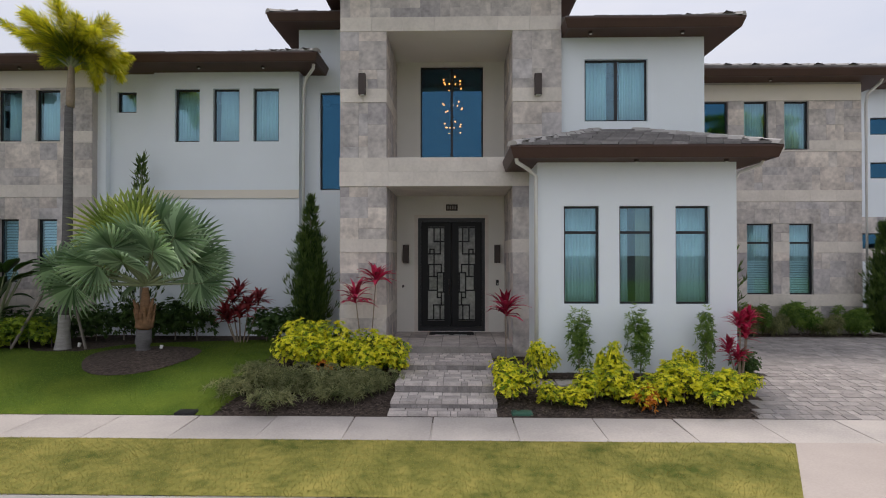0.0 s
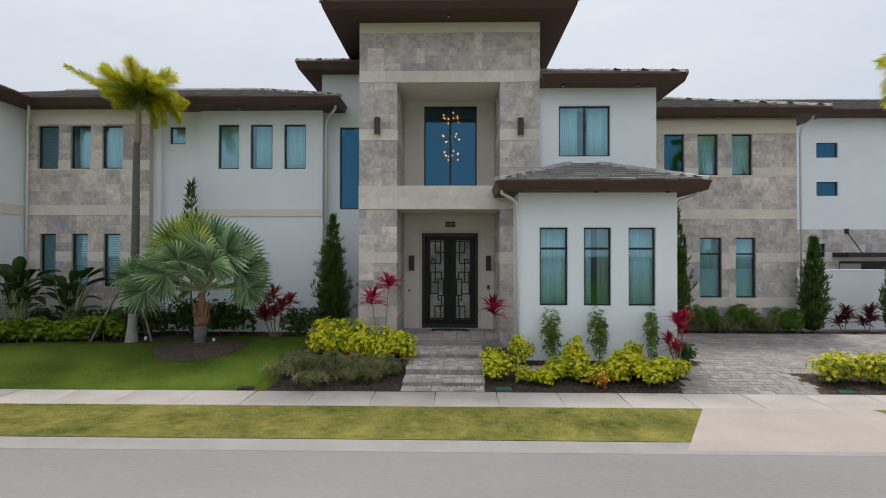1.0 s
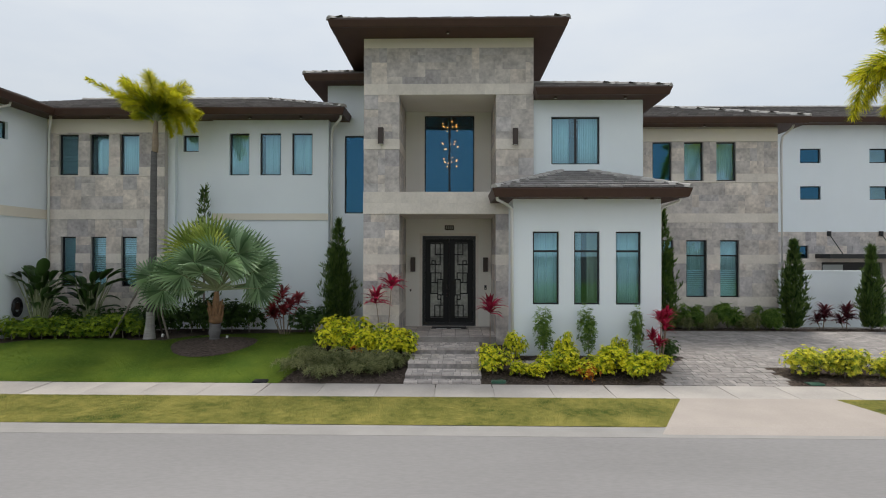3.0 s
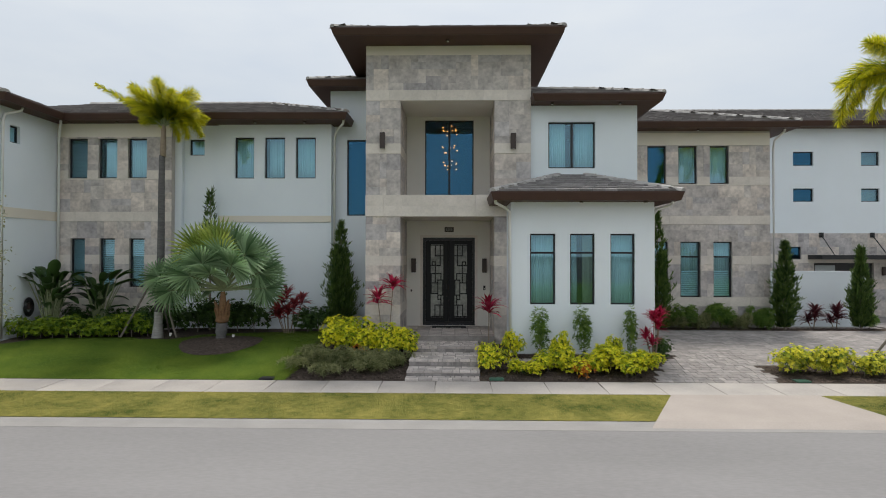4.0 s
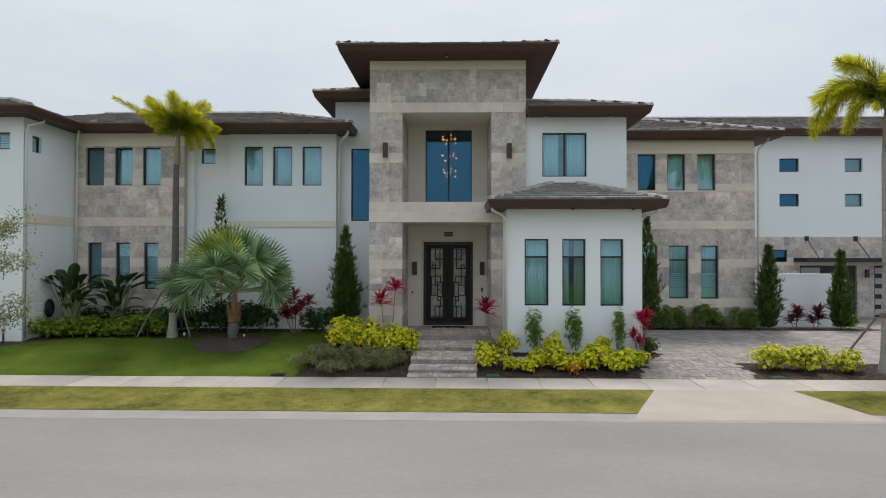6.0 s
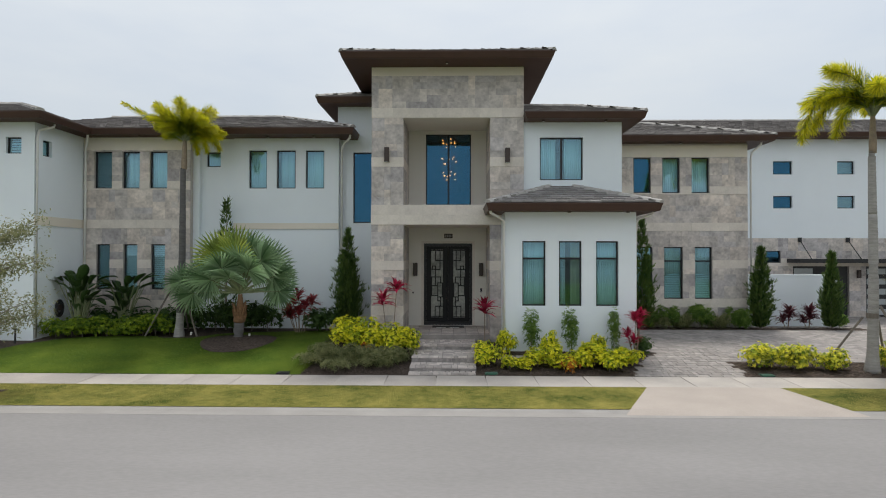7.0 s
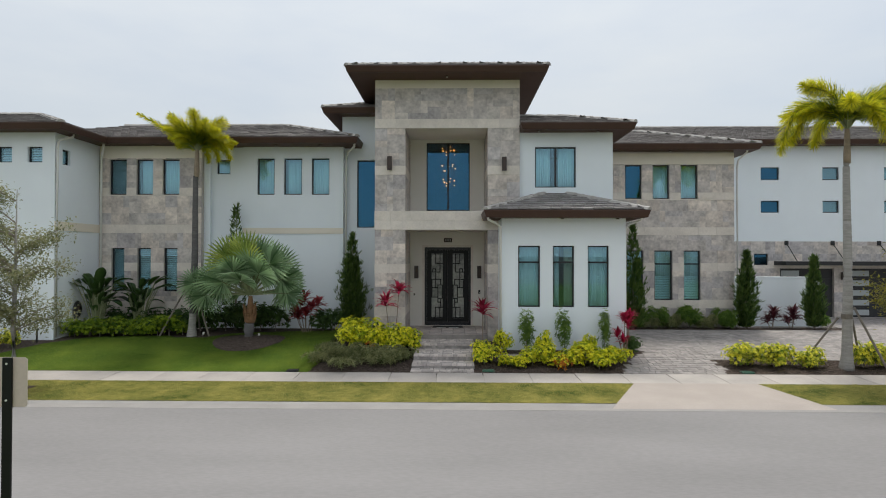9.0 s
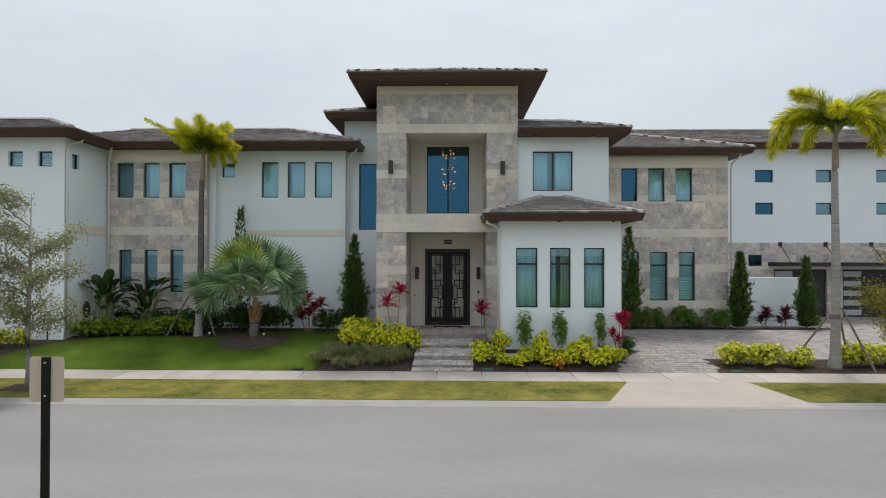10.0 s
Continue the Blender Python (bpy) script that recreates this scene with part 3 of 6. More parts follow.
def hip_roof(x0, x1, y0, y1, z, fascia=0.22, ceil=True, sides="flrb", cap_lines="lr", open_l=False, open_r=False):
    """Hip roof over the eaves rectangle, with its soffit at height z."""
    ze = z + fascia
    run = min(x1 - x0, y1 - y0) / 2
    zr = ze + run * SLOPE
    if (x1 - x0) >= (y1 - y0):
        ra, rb = Vector((x0 + run, y0 + run, zr)), Vector((x1 - run, y0 + run, zr))
    else:
        ra, rb = Vector((x0 + run, y0 + run, zr)), Vector((x0 + run, y1 - run, zr))
    if open_l: ra.x = x0
    if open_r: rb.x = x1
    c = [(x0, y0, ze), (x1, y0, ze), (x1, y1, ze), (x0, y1, ze)]
    bm = bmesh.new()
    cv = [bm.verts.new(p) for p in c]
    A, B = bm.verts.new(ra), bm.verts.new(rb)
    if (x1 - x0) >= (y1 - y0):
        fs = [(cv[0], cv[1], B, A), (cv[1], cv[2], B), (cv[2], cv[3], A, B), (cv[3], cv[0], A)]
    else:
        fs = [(cv[0], cv[1], A), (cv[1], cv[2], B, A), (cv[2], cv[3], B), (cv[3], cv[0], A, B)]
    for f in fs:
        bm.faces.new(f)
    bm.faces.new(cv[::-1])
    roof = hpart("roof", bm, TILE, None, "low hip roof of grey-brown flat concrete tiles")
    # fascia boards behind a flared gutter, and the soffit
    t, k = 0.05, 0.06
    for d in ((x0 + k, x1 - k, y0 + k, y0 + k + t, z, ze), (x0 + k, x1 - k, y1 - k - t, y1 - k, z, ze), (x0 + k, x0 + k + t, y0 + k + t, y1 - k - t, z, ze), (x1 - k - t, x1 - k, y0 + k + t, y1 - k - t, z, ze)):
        hpart("fascia", boxes(d), FASCIA, roof, "dark brown fascia")
    gutter(roof, x0, x1, y0, y1, z, ze)
    k += t
    hpart("soffit", boxes((x0 + k, x1 - k, y0 + k, y1 - k, z + 0.004, z + 0.03)), SOFFIT, roof, "dark brown soffit")
    vs, fc = [], []
    if "f" in sides: tile_rows(vs, fc, x0, x1, run, hip0=not open_l, hip1=not open_r, place=lambda u, v, h: (u, y0 + v, ze + v * SLOPE + h))
    if "b" in sides: tile_rows(vs, fc, x0, x1, run, lambda u, v, h: (x0 + x1 - u, y1 - v, ze + v * SLOPE + h))
    if "l" in sides: tile_rows(vs, fc, y0, y1, run, lambda u, v, h: (x0 + v, y0 + y1 - u, ze + v * SLOPE + h))
    if "r" in sides: tile_rows(vs, fc, y0, y1, run, lambda u, v, h: (x1 - v, u, ze + v * SLOPE + h))
    ob = own(pydata("roof_tiles", vs, fc, TILE, None, "courses of flat roof tiles"), roof)
    ob["kind"] = "stuff"
    if "l" in cap_lines: caps(roof, c[0], ra)
    if "r" in cap_lines: caps(roof, c[1], ra if (x1 - x0) < (y1 - y0) else rb)
    if "t" in cap_lines: caps(roof, ra, rb)
    return roof

hip_roof(-3.65, 3.66, -3.60, 3.6, 10.25, sides="flr")
hip_roof(-5.15, 2.5, -0.70, 6.0, 9.48, sides="fl", cap_lines="l", open_r=True)
hip_roof(2.75, 6.92, -3.12, 1.0, 8.28, sides="fr", cap_lines="rt", open_l=True)
hip_roof(-19.0, -3.60, -1.35, 6.4, 8.13, sides="fr", cap_lines="rt")
hip_roof(-32, -13.70, -4.10, 1.3, 8.12, sides="fr", cap_lines="rt")
hip_roof(3.0, 13.34, 0.50, 8.5, 8.19, sides="fr", cap_lines="rt")
hip_roof(7.5, 40, 5.60, 15.7, 9.37, sides="f", cap_lines="t", open_l=True)

# roof of the front bay: hips die into the upper wall
BX0, BX1, BY, BZ = 1.32, 6.88, -4.74, 4.93
ze = BZ + 0.24
bm = bmesh.new()
run = Y_UR - BY
vv = [bm.verts.new(p) for p in ((BX0, BY, ze), (BX1, BY, ze), (BX1 - run, Y_UR, ze + run * SLOPE), (BX0 + run, Y_UR, ze + run * SLOPE), (BX0, Y_UR, ze), (BX1, Y_UR, ze), (BX1, 1.1, ze), (BX1 - .62, 1.1, ze + .2), (BX1 - .62, Y_UR, ze + .2))]
for f in ((0, 1, 2, 3), (0, 3, 4), (1, 5, 2), (5, 6, 7, 8)):
    bm.faces.new([vv[i] for i in f])
bay_roof = hpart("roof", bm, TILE, None, "low hip roof of the front bay in flat concrete tiles")
for d in ((BX0 + .06, BX1 - .06, BY + .06, BY + .11, BZ, ze), (BX0 + .06, BX0 + .11, BY + .11, Y_T, BZ, ze), (BX1 - .11, BX1 - .06, BY + .11, 1.1, BZ, ze)):
    hpart("fascia", boxes(d), FASCIA, bay_roof, "dark brown fascia")
gp = [(.07, BZ - .004), (.045, BZ - .004), (.03, BZ + .03), (-.02, ze - .05), (-.03, ze - .03), (-.03, ze + .012), (-.012, ze + .014), (.0, ze - .02), (.07, ze - .02)]
own(pydata("gutter", [p for o, h in gp for p in ((BX0 + o, Y_T, h), (BX0 + o, BY + o, h), (BX1 - o, BY + o, h), (BX1 - o, 1.1, h))],
           [(4 * i + k, 4 * i + k + 1, 4 * i + k + 5, 4 * i + k + 4) for i in range(len(gp) - 1) for k in range(3)], FASCIA, None, "dark brown metal gutter"), bay_roof)
hpart("soffit", boxes((BX0 + .11, BX1 - .11, BY + .11, Y_T - .002, BZ + .004, BZ + .03), (6.27, BX1 - .11, Y_T - .002, 1.1, BZ + .004, BZ + .03)), SOFFIT, bay_roof)
caps(bay_roof, (BX0, BY, ze), (BX0 + run, Y_UR, ze + run * SLOPE))
caps(bay_roof, (BX1, BY, ze), (BX1 - run, Y_UR, ze + run * SLOPE))

def bay_tiles(x0, x1, run, place, hip0, hip1, lim=None):
    """Single tiles on the bay roof, one object each."""
    w, e = 0.36, 0.31
    v, row = 0.02, 0
    while v < run - 0.08:
        v1 = min(v + e + .05, run)
        a, b = x0 + (max(v, 0) + .04 if hip0 else 0), x1 - (max(v, 0) + .04 if hip1 else 0)
        u = a - (w / 2 if row % 2 else 0)
        while u < b - 0.03:
            u0, u1 = max(u + .006, a), min(u + w - .006, b)
            if u1 - u0 > 0.07:
                vs = [place(u0, v, .02), place(u1, v, .02), place(u1, v, .075), place(u0, v, .075), place(u0, v1, .025), place(u1, v1, .025)]
                o = own(pydata("roof_tile", vs, [(0, 1, 2, 3), (3, 2, 5, 4), (0, 3, 4), (1, 5, 2)], TILE_ONE), bay_roof)
                o.location.z += random.uniform(-.004, .01)
            u += w
        v += e; row += 1
TILE_ONE = mat("grey_concrete_roof_tile", (0.23, 0.215, 0.21), 0.8, 0.2, 5, 40, 0.3, 0.3, rand=0.25)
bay_tiles(BX0, BX1, run, lambda u, v, h: (u, BY + v, ze + v * SLOPE + h), True, True)
bay_tiles(BY, Y_UR, 0.62, lambda u, v, h: (BX1 - v, u, ze + v * SLOPE + h), True, False)
bay_tiles(-Y_UR, -BY, 1.2, lambda u, v, h: (BX0 + v, -u, ze + v * SLOPE + h), False, True)

# ---- windows ----
def window(x0, x1, z0, z1, y, kind="", glass=GLASS, axis='x', rail=None, post=None, depth=0.10):
    """A black framed window set back in its opening. rail: height of a cross bar; post: place of a middle bar."""
    f = 0.045
    a, b = y + depth, y + depth + 0.06
    def B(u0, u1, w0, w1, z0, z1):
        return (u0, u1, w0, w1, z0, z1) if axis == 'x' else (w0, w1, u0, u1, z0, z1)
    if axis == 'y':
        a, b = y - depth - 0.06, y - depth
    w = hpart("window", boxes(B(x0, x1, a, b, z0, z0 + f), B(x0, x1, a, b, z1 - f, z1), B(x0, x0 + f, a, b, z0 + f, z1 - f), B(x1 - f, x1, a, b, z0 + f, z1 - f)), FRAME, None, "black aluminium framed window")
    m = (a + b) / 2
    cuts_x = [x0 + f] + ([post] if post else []) + [x1 - f]
    cuts_z = [z0 + f] + ([rail] if rail else []) + [z1 - f]
    for p, q in zip(cuts_x, cuts_x[1:]):
        for r, s in zip(cuts_z, cuts_z[1:]):
            o = hpart("pane", boxes(B(p, q, m - .008, m + .008, r, s)), glass, w)
            o.visible_shadow = False
    if rail: hpart("transom", boxes(B(x0 + f, x1 - f, a - .004, b + .004, rail - .03, rail + .03)), FRAME, w)
    if post: hpart("mullion", boxes(B(post - .035, post + .035, a - .004, b + .004, z0 + f, z1 - f)), FRAME, w)
    return w

def curtain(x0, x1, z0, z1, y, material=CURTAIN, label="pale sheer curtain hanging behind a window", folds=9, amp=0.03):
    n = folds * 6
    ph = random.uniform(0, 6)
    vs, fs = [], []
    for i in range(n + 1):
        u = i / n
        w = amp * math.sin(u * folds * 2 * math.pi + ph) + amp * .5 * math.sin(u * folds * 4.7 + ph * 2)
        vs += [(x0 + (x1 - x0) * u, y + w, z0), (x0 + (x1 - x0) * u, y + w * .7, z1)]
    for i in range(n):
        fs.append((2 * i, 2 * i + 2, 2 * i + 3, 2 * i + 1))
    o = pydata("curtain", vs, fs, material, smooth=True)
    md = o.modifiers.new("cloth", 'SOLIDIFY'); md.thickness = 0.004
    return tagged(o, label, "curtain", "window curtains")

def blind(x0, x1, z0, z1, y, material=BLIND, label="pale horizontal slatted blind behind a window", pitch=0.075):
    vs, fs = [], []
    z = z0
    while z < z1:
        i = len(vs)
        vs += [(x0, y - .02, z), (x1, y - .02, z), (x1, y + .02, z + pitch * .75), (x0, y + .02, z + pitch * .75), (x0, y - .012, z - .004), (x1, y - .012, z - .004), (x1, y + .028, z + pitch * .75 - .004), (x0, y + .028, z + pitch * .75 - .004)]
        fs += [(i, i + 1, i + 2, i + 3), (i + 4, i + 7, i + 6, i + 5), (i, i + 4, i + 5, i + 1), (i + 2, i + 6, i + 7, i + 3)]
        z += pitch
    return tagged(pydata("window_blind", vs, fs, material), label, "blind", "window blinds")

for w in LW:
    window(*w, Y_LW); blind(w[0], w[1], w[2], w[3], Y_LW + .3, BLIND, pitch=.09)
for w in LW_SIDE:
    window(*w, -14.38, axis='y')
    tagged(pydata("window_blind", [(-14.56, w[0], w[2]), (-14.56, w[1], w[2]), (-14.56, w[1], w[3]), (-14.56, w[0], w[3]), (-14.58, w[0], w[2]), (-14.58, w[1], w[2]), (-14.58, w[1], w[3]), (-14.58, w[0], w[3])], [(0, 1, 2, 3), (5, 4, 7, 6), (3, 2, 6, 7), (1, 0, 4, 5)], BLIND), "pale closed blind behind a small side window", "blind", "window blinds")
for i, w in enumerate(LS_UP):
    window(*w, Y_LS)
    if i == 0: blind(w[0], w[1], w[2], w[3], Y_LS + .3, BLIND_DARK, "dark closed shutter behind an upper window", .05)
    elif i == 1: curtain(w[0] + .1, w[1] - .12, w[2], w[3], Y_LS + .32)
    else: curtain(w[0], w[1], w[2], w[3], Y_LS + .32)
for w in LS_LO:
    window(*w, Y_LS); blind(w[0], w[1], w[2], w[3], Y_LS + .3, BLIND_DARK if w[0] < -13 else BLIND, "slatted plantation shutter behind a lower window", .08)
for w in SM:
    window(*w, Y_SM); curtain(w[0], w[1], w[2], w[3], Y_SM + .32, folds=5, amp=.015)
for i, w in enumerate(WB):
    window(*w, Y_WB - .03); curtain(w[0] + (.1 if i == 1 else 0), w[1] - (.12 if i == 1 else 0), w[2], w[3], Y_WB + .3)
for w in BL:
    window(*w, Y_E, glass=GLASS_BLUE)
window(*ENTRY_WIN, Y_E, glass=GLASS_BLUE, post=0.02)
for w in UR:
    window(*w, Y_UR, post=4.12)
    curtain(w[0], w[0] + .62, w[2], w[3], Y_UR + .32); curtain(w[1] - .62, w[1], w[2], w[3], Y_UR + .32)
for i, w in enumerate(BW):
    window(*w, Y_B, rail=3.39)
    if i == 1:
        curtain(w[0], w[0] + .26, w[2] - .1, w[3], Y_B + .32); curtain(w[1] - .32, w[1], w[2] - .1, w[3], Y_B + .32, CURTAIN_WARM, "cream curtain drawn aside behind a window")
    else:
        curtain(w[0], w[1], w[2] - .1, w[3], Y_B + .32, folds=11)
for i, w in enumerate(RS_UP):
    window(*w, Y_RS, glass=GLASS_BLUE if i == 0 else GLASS)
    if i: curtain(w[0], w[1], w[2], w[3], Y_RS + .32)
for w in RS_LO:
    window(*w, Y_RS, rail=3.27); blind(w[0], w[1], w[2], w[2] + 1.0, Y_RS + .3); curtain(w[0], w[1], w[2] + 1.0, w[3], Y_RS + .33)
for i, w in enumerate(GW):
    window(*w, Y_G, glass=GLASS_BLUE if i < 2 else GLASS)
    if i >= 2: blind(w[0], w[1], w[2], w[3], Y_G + .3, BLIND_GREY, "grey closed blind behind a garage window", .045)
for w in GSM:
    window(*w, Y_G, glass=GLASS_BLUE)

# ---- front door ----
fd = hpart("front_door", boxes((-0.96, -0.87, 0.02, .20, .70, 3.97), (.89, .98, .02, .20, .70, 3.97), (-.87, .89, .02, .20, 3.86, 3.97), (-.87, .89, .02, .22, .68, .83)), FRAME, None, "black double entrance door with geometric iron grilles")
hpart("casing", boxes((-1.06, -.965, -.03, .02, .68, 4.06), (.985, 1.08, -.03, .02, .68, 4.06), (-.965, .985, -.03, .02, 3.975, 4.06)), BAND, fd, "beige moulded casing")
BARS_H = [(.0, 0, 1), (.15, .36, 1), (.235, .08, .36), (.285, 0, .78), (.40, 0, .85), (.49, .58, 1), (.53, 0, .58), (.68, 0, .58), (.70, .58, 1), (.76, .58, .85), (.84, .33, 1), (1.0, 0, 1)]
BARS_V = [(.36, 0, .15), (.78, 0, .285), (.08, .235, .285), (.36, .235, .53), (.0, .40, .68), (.85, .40, .49), (.58, .49, .76), (1.0, .49, .70), (.85, .70, .84), (.33, .84, 1), (.77, .84, 1)]
for side in (0, 1):
    x0, x1 = (-.865, .005) if side == 0 else (.015, .885)
    g0, g1, h0, h1 = x0 + .195, x1 - .205, .99, 3.72
    if side: g0, g1 = x0 + .205, x1 - .195
    s = hpart("door_leaf", boxes((x0, g0, .07, .13, .835, 3.855), (g1, x1, .07, .13, .835, 3.855), (g0, g1, .07, .13, .835, h0), (g0, g1, .07, .13, h1, 3.855)), IRON, fd, "black door leaf")
    hpart("glass", boxes((g0, g1, .095, .105, h0, h1)), GLASS_DOOR, fd, "pale glass with the reflection in its colour")
    bm = bmesh.new()
    t = .019
    U = lambda u: (g0 + .02 + u * (g1 - g0 - .04)) if not side else (g1 - .02 - u * (g1 - g0 - .04))
    Z = lambda v: h1 - .03 - v * (h1 - h0 - .06)
    for v, a, b in BARS_H:
        a, b = sorted((U(a), U(b)))
        box(bm, a - t, b + t, .062, .084, Z(v) - t, Z(v) + t)
    for u, a, b in BARS_V:
        box(bm, U(u) - t, U(u) + t, .060, .086, Z(b), Z(a))
    hpart("grille", bm, IRON, fd, "interlocking rectangle iron grille")
bm = bmesh.new(); tube(bm, [(-.06, .03, 1.75), (-.06, .0, 1.8), (-.06, .0, 2.15), (-.06, .03, 2.2)], .014, 8); tube(bm, [(-.06, .07, 1.78), (-.06, .0, 1.8)], .012, 6)
hpart("handle", bm, BRONZE, fd, "dark pull handle", True)

# ---- stone cladding, piece by piece ----
piece_meshes = {}
def piece_mesh(w, d, h, material, tag):
    key = (round(w, 2), round(d, 3), round(h, 2), tag)
    if key not in piece_meshes:
        bm = bmesh.new()
        box(bm, -w / 2, w / 2, 0, d, -h / 2, h / 2)
        top = [v for v in bm.verts if v.co.y < d / 2]
        c = 0.0015
        for v in top:
            v.co.x -= math.copysign(c, v.co.x); v.co.z -= math.copysign(c, v.co.z)
        me = bpy.data.meshes.new(tag); bm.normal_update(); bm.to_mesh(me); bm.free()
        me.materials.append(material)
        piece_meshes[key] = me
    return piece_meshes[key]

def put_piece(name, parent, u, z, w, h, y, axis, flip, material, d=0.03, gap=0.0008):
    o = new(name, piece_mesh(w - gap, d, h - gap, material, name))
    o.parent = parent
    j = random.uniform(-.003, .002)
    if axis == 'x': o.matrix_local = Matrix.Translation((u, y + j, z))
    else: o.matrix_local = Matrix.Translation((y + (j if not flip else -j), u, z)) @ Euler((0, 0, radians(-90 if not flip else 90))).to_matrix().to_4x4()
    return o

def free_rects(u0, u1, z0, z1, holes):
    """What is left of a strip between the openings."""
    zs = sorted({z0, z1, *[h[2] for h in holes if z0 < h[2] < z1], *[h[3] for h in holes if z0 < h[3] < z1]})
    for a, b in zip(zs, zs[1:]):
        if b - a < 0.03: continue
        u = u0
        for h in sorted(h for h in holes if h[2] < (a + b) / 2 < h[3]):
            if h[0] - u > .03: yield (u, h[0], a, b)
            u = max(u, h[1])
        if u1 - u > .03: yield (u, u1, a, b)

def ashlar(parent, u0, u1, z0, z1, y, holes=(), axis='x', flip=False, unit=0.25):
    for a, b, c, d in free_rects(u0, u1, z0, z1, holes):
        nu, nz = max(1, round((b - a) / unit)), max(1, round((d - c) / unit))
        cu, cz = (b - a) / nu, (d - c) / nz
        used = [[False] * nz for _ in range(nu)]
        for j in range(nz):
            for i in range(nu):
                if used[i][j]: continue
                w, h = random.choice(((2, 2), (3, 2), (2, 3), (2, 1), (1, 2), (3, 3), (2, 2), (1, 1), (3, 1), (4, 2)))
                w, h = min(w, nu - i), min(h, nz - j)
                while any(used[i + k][j + m] for k in range(w) for m in range(h)):
                    if w > 1: w -= 1
                    else: h -= 1
                for k in range(w):
                    for m in range(h): used[i + k][j + m] = True
                put_piece("stone_tile", parent, a + (i + w / 2) * cu, c + (j + h / 2) * cz, w * cu, h * cz, y, axis, flip, STONE)

def band(parent, u0, u1, z0, z1, y, holes=(), axis='x', flip=False, length=0.75, material=None, proud=0.012):
    for a, b, c, d in free_rects(u0, u1, z0, z1, holes):
        n = max(1, round((b - a) / length))
        for i in range(n):
            put_piece("band_stone", parent, a + (i + .5) * (b - a) / n, (c + d) / 2, (b - a) / n, d - c, y - proud * (-1 if flip and axis == 'y' else 1), axis, flip, material or BAND, 0.03 + proud)

def courses(parent, u0, u1, y, rows, holes=(), axis='x', flip=False):
    for kind, z0, z1 in rows:
        if kind == "s": ashlar(parent, u0, u1, z0, z1, y, holes, axis, flip)
        elif kind == "p": band(parent, u0, u1, z0, z1, y, holes, axis, flip, length=50, material=CREAM, proud=0.004)
        else: band(parent, u0, u1, z0, z1, y, holes, axis, flip)

WALL_ROWS = [("p", 7.63, 8.12), ("s", 6.40, 7.63), ("b", 6.06, 6.40), ("s", 4.88, 6.06), ("b", 4.53, 4.88), ("s", 3.31, 4.53), ("b", 2.97, 3.31), ("s", 1.72, 2.97), ("b", 1.34, 1.72), ("s", 0.40, 1.34)]
PIER_ROWS = [("s", 7.01, 8.43), ("b", 6.67, 7.01), ("s", 5.30, 6.67), ("s", 3.29, 4.59), ("b", 2.96, 3.29), ("s", 1.67, 2.96), ("b", 1.34, 1.67), ("s", 0.50, 1.34)]
# (own parts were placed in world places, so a piece's place under them is the world's too)
courses(wall_stone_l, -14.37, -10.12, Y_LS, WALL_ROWS, LS_UP + LS_LO)
courses(wall_stone_r, 6.28, 12.51, Y_RS, WALL_ROWS, RS_UP + RS_LO)
courses(wall_stone_g, 12.55, 26, Y_G, [("s", 3.38, 4.39), ("b", 2.98, 3.38), ("s", 0.5, 2.98)], GSM + GD)
for pier, (a, b), flip in ((tower_l, P_L, True), (tower_r, P_R, False)):
    courses(pier, a, b, Y_T, PIER_ROWS)
    courses(pier, Y_T + .035, Y_E, b if flip else a, PIER_ROWS, axis='y', flip=flip)
courses(tower_l, Y_T + .035, Y_E, P_L[0], PIER_ROWS, axis='y', flip=False)
courses(tower_head, P_L[0], P_R[1], Y_T, [("p", 9.94, 10.25), ("s", 8.78, 9.94), ("b", 8.43, 8.78)])
hpart("lintel_soffit", boxes((P_L[1], P_R[0], Y_T + .04, Y_T + .5, 8.43, 8.5)), PORCH_STUCCO)
# joints of the balcony band
for i in range(9):
    for j in range(2):
        a, b = P_L[0] - .01 + i * .607, P_L[0] - .01 + (i + 1) * .607
        put_piece("band_stone", balcony, (a + b) / 2, 4.59 + .355 * (j + .5), b - a, .355, Y_T - .026, 'x', False, BAND, .02)

# ---- lamps and fittings on the house ----
def wall_lamp(x, y, z, w=0.17, h=0.52, label="tall bronze box wall lamp"):
    o = tagged(empty("wall_lamp", (x, y, z)), label, "wall lamp", "outdoor wall lamps")
    part("back_plate", boxes((-w / 2 + .02, w / 2 - .02, -.02, 0, -h / 2 + .05, h / 2 - .05)), BRONZE, o)
    part("body", boxes((-w / 2, w / 2, -.14, -.02, -h / 2, h / 2), bevel=.006), BRONZE, o)
    part("lens", boxes((-w / 2 + .03, w / 2 - .03, -.12, -.04, -h / 2 - .008, -h / 2)), CURTAIN, o, "pale lower lens")
    return o
wall_lamp(-2.155, Y_T - .035, 7.09); wall_lamp(2.15, Y_T - .035, 7.06)
wall_lamp(-1.30, Y_E, 2.93, label="tall black box wall lamp beside the entrance door"); wall_lamp(1.33, Y_E, 2.93, label="tall black box wall lamp beside the entrance door")
wall_lamp(20.48, Y_G - .02, 2.6, .16, .4)
pl = tagged(empty("number_plaque", (0.02, Y_E, 4.27)), "small dark house plaque above the entrance door", "plaque")
part("plate", boxes((-.17, .17, -.025, 0, -.09, .09), bevel=.004), BRONZE, pl)
for i in range(4):
    part("bar", boxes((-.13 + i * .07, -.09 + i * .07, -.03, -.025, -.05, .05)), KERB, pl, "grey bar")
db = tagged(empty("doorbell", (1.335, Y_E, 2.10)), "small black doorbell panel on the wall", "doorbell")
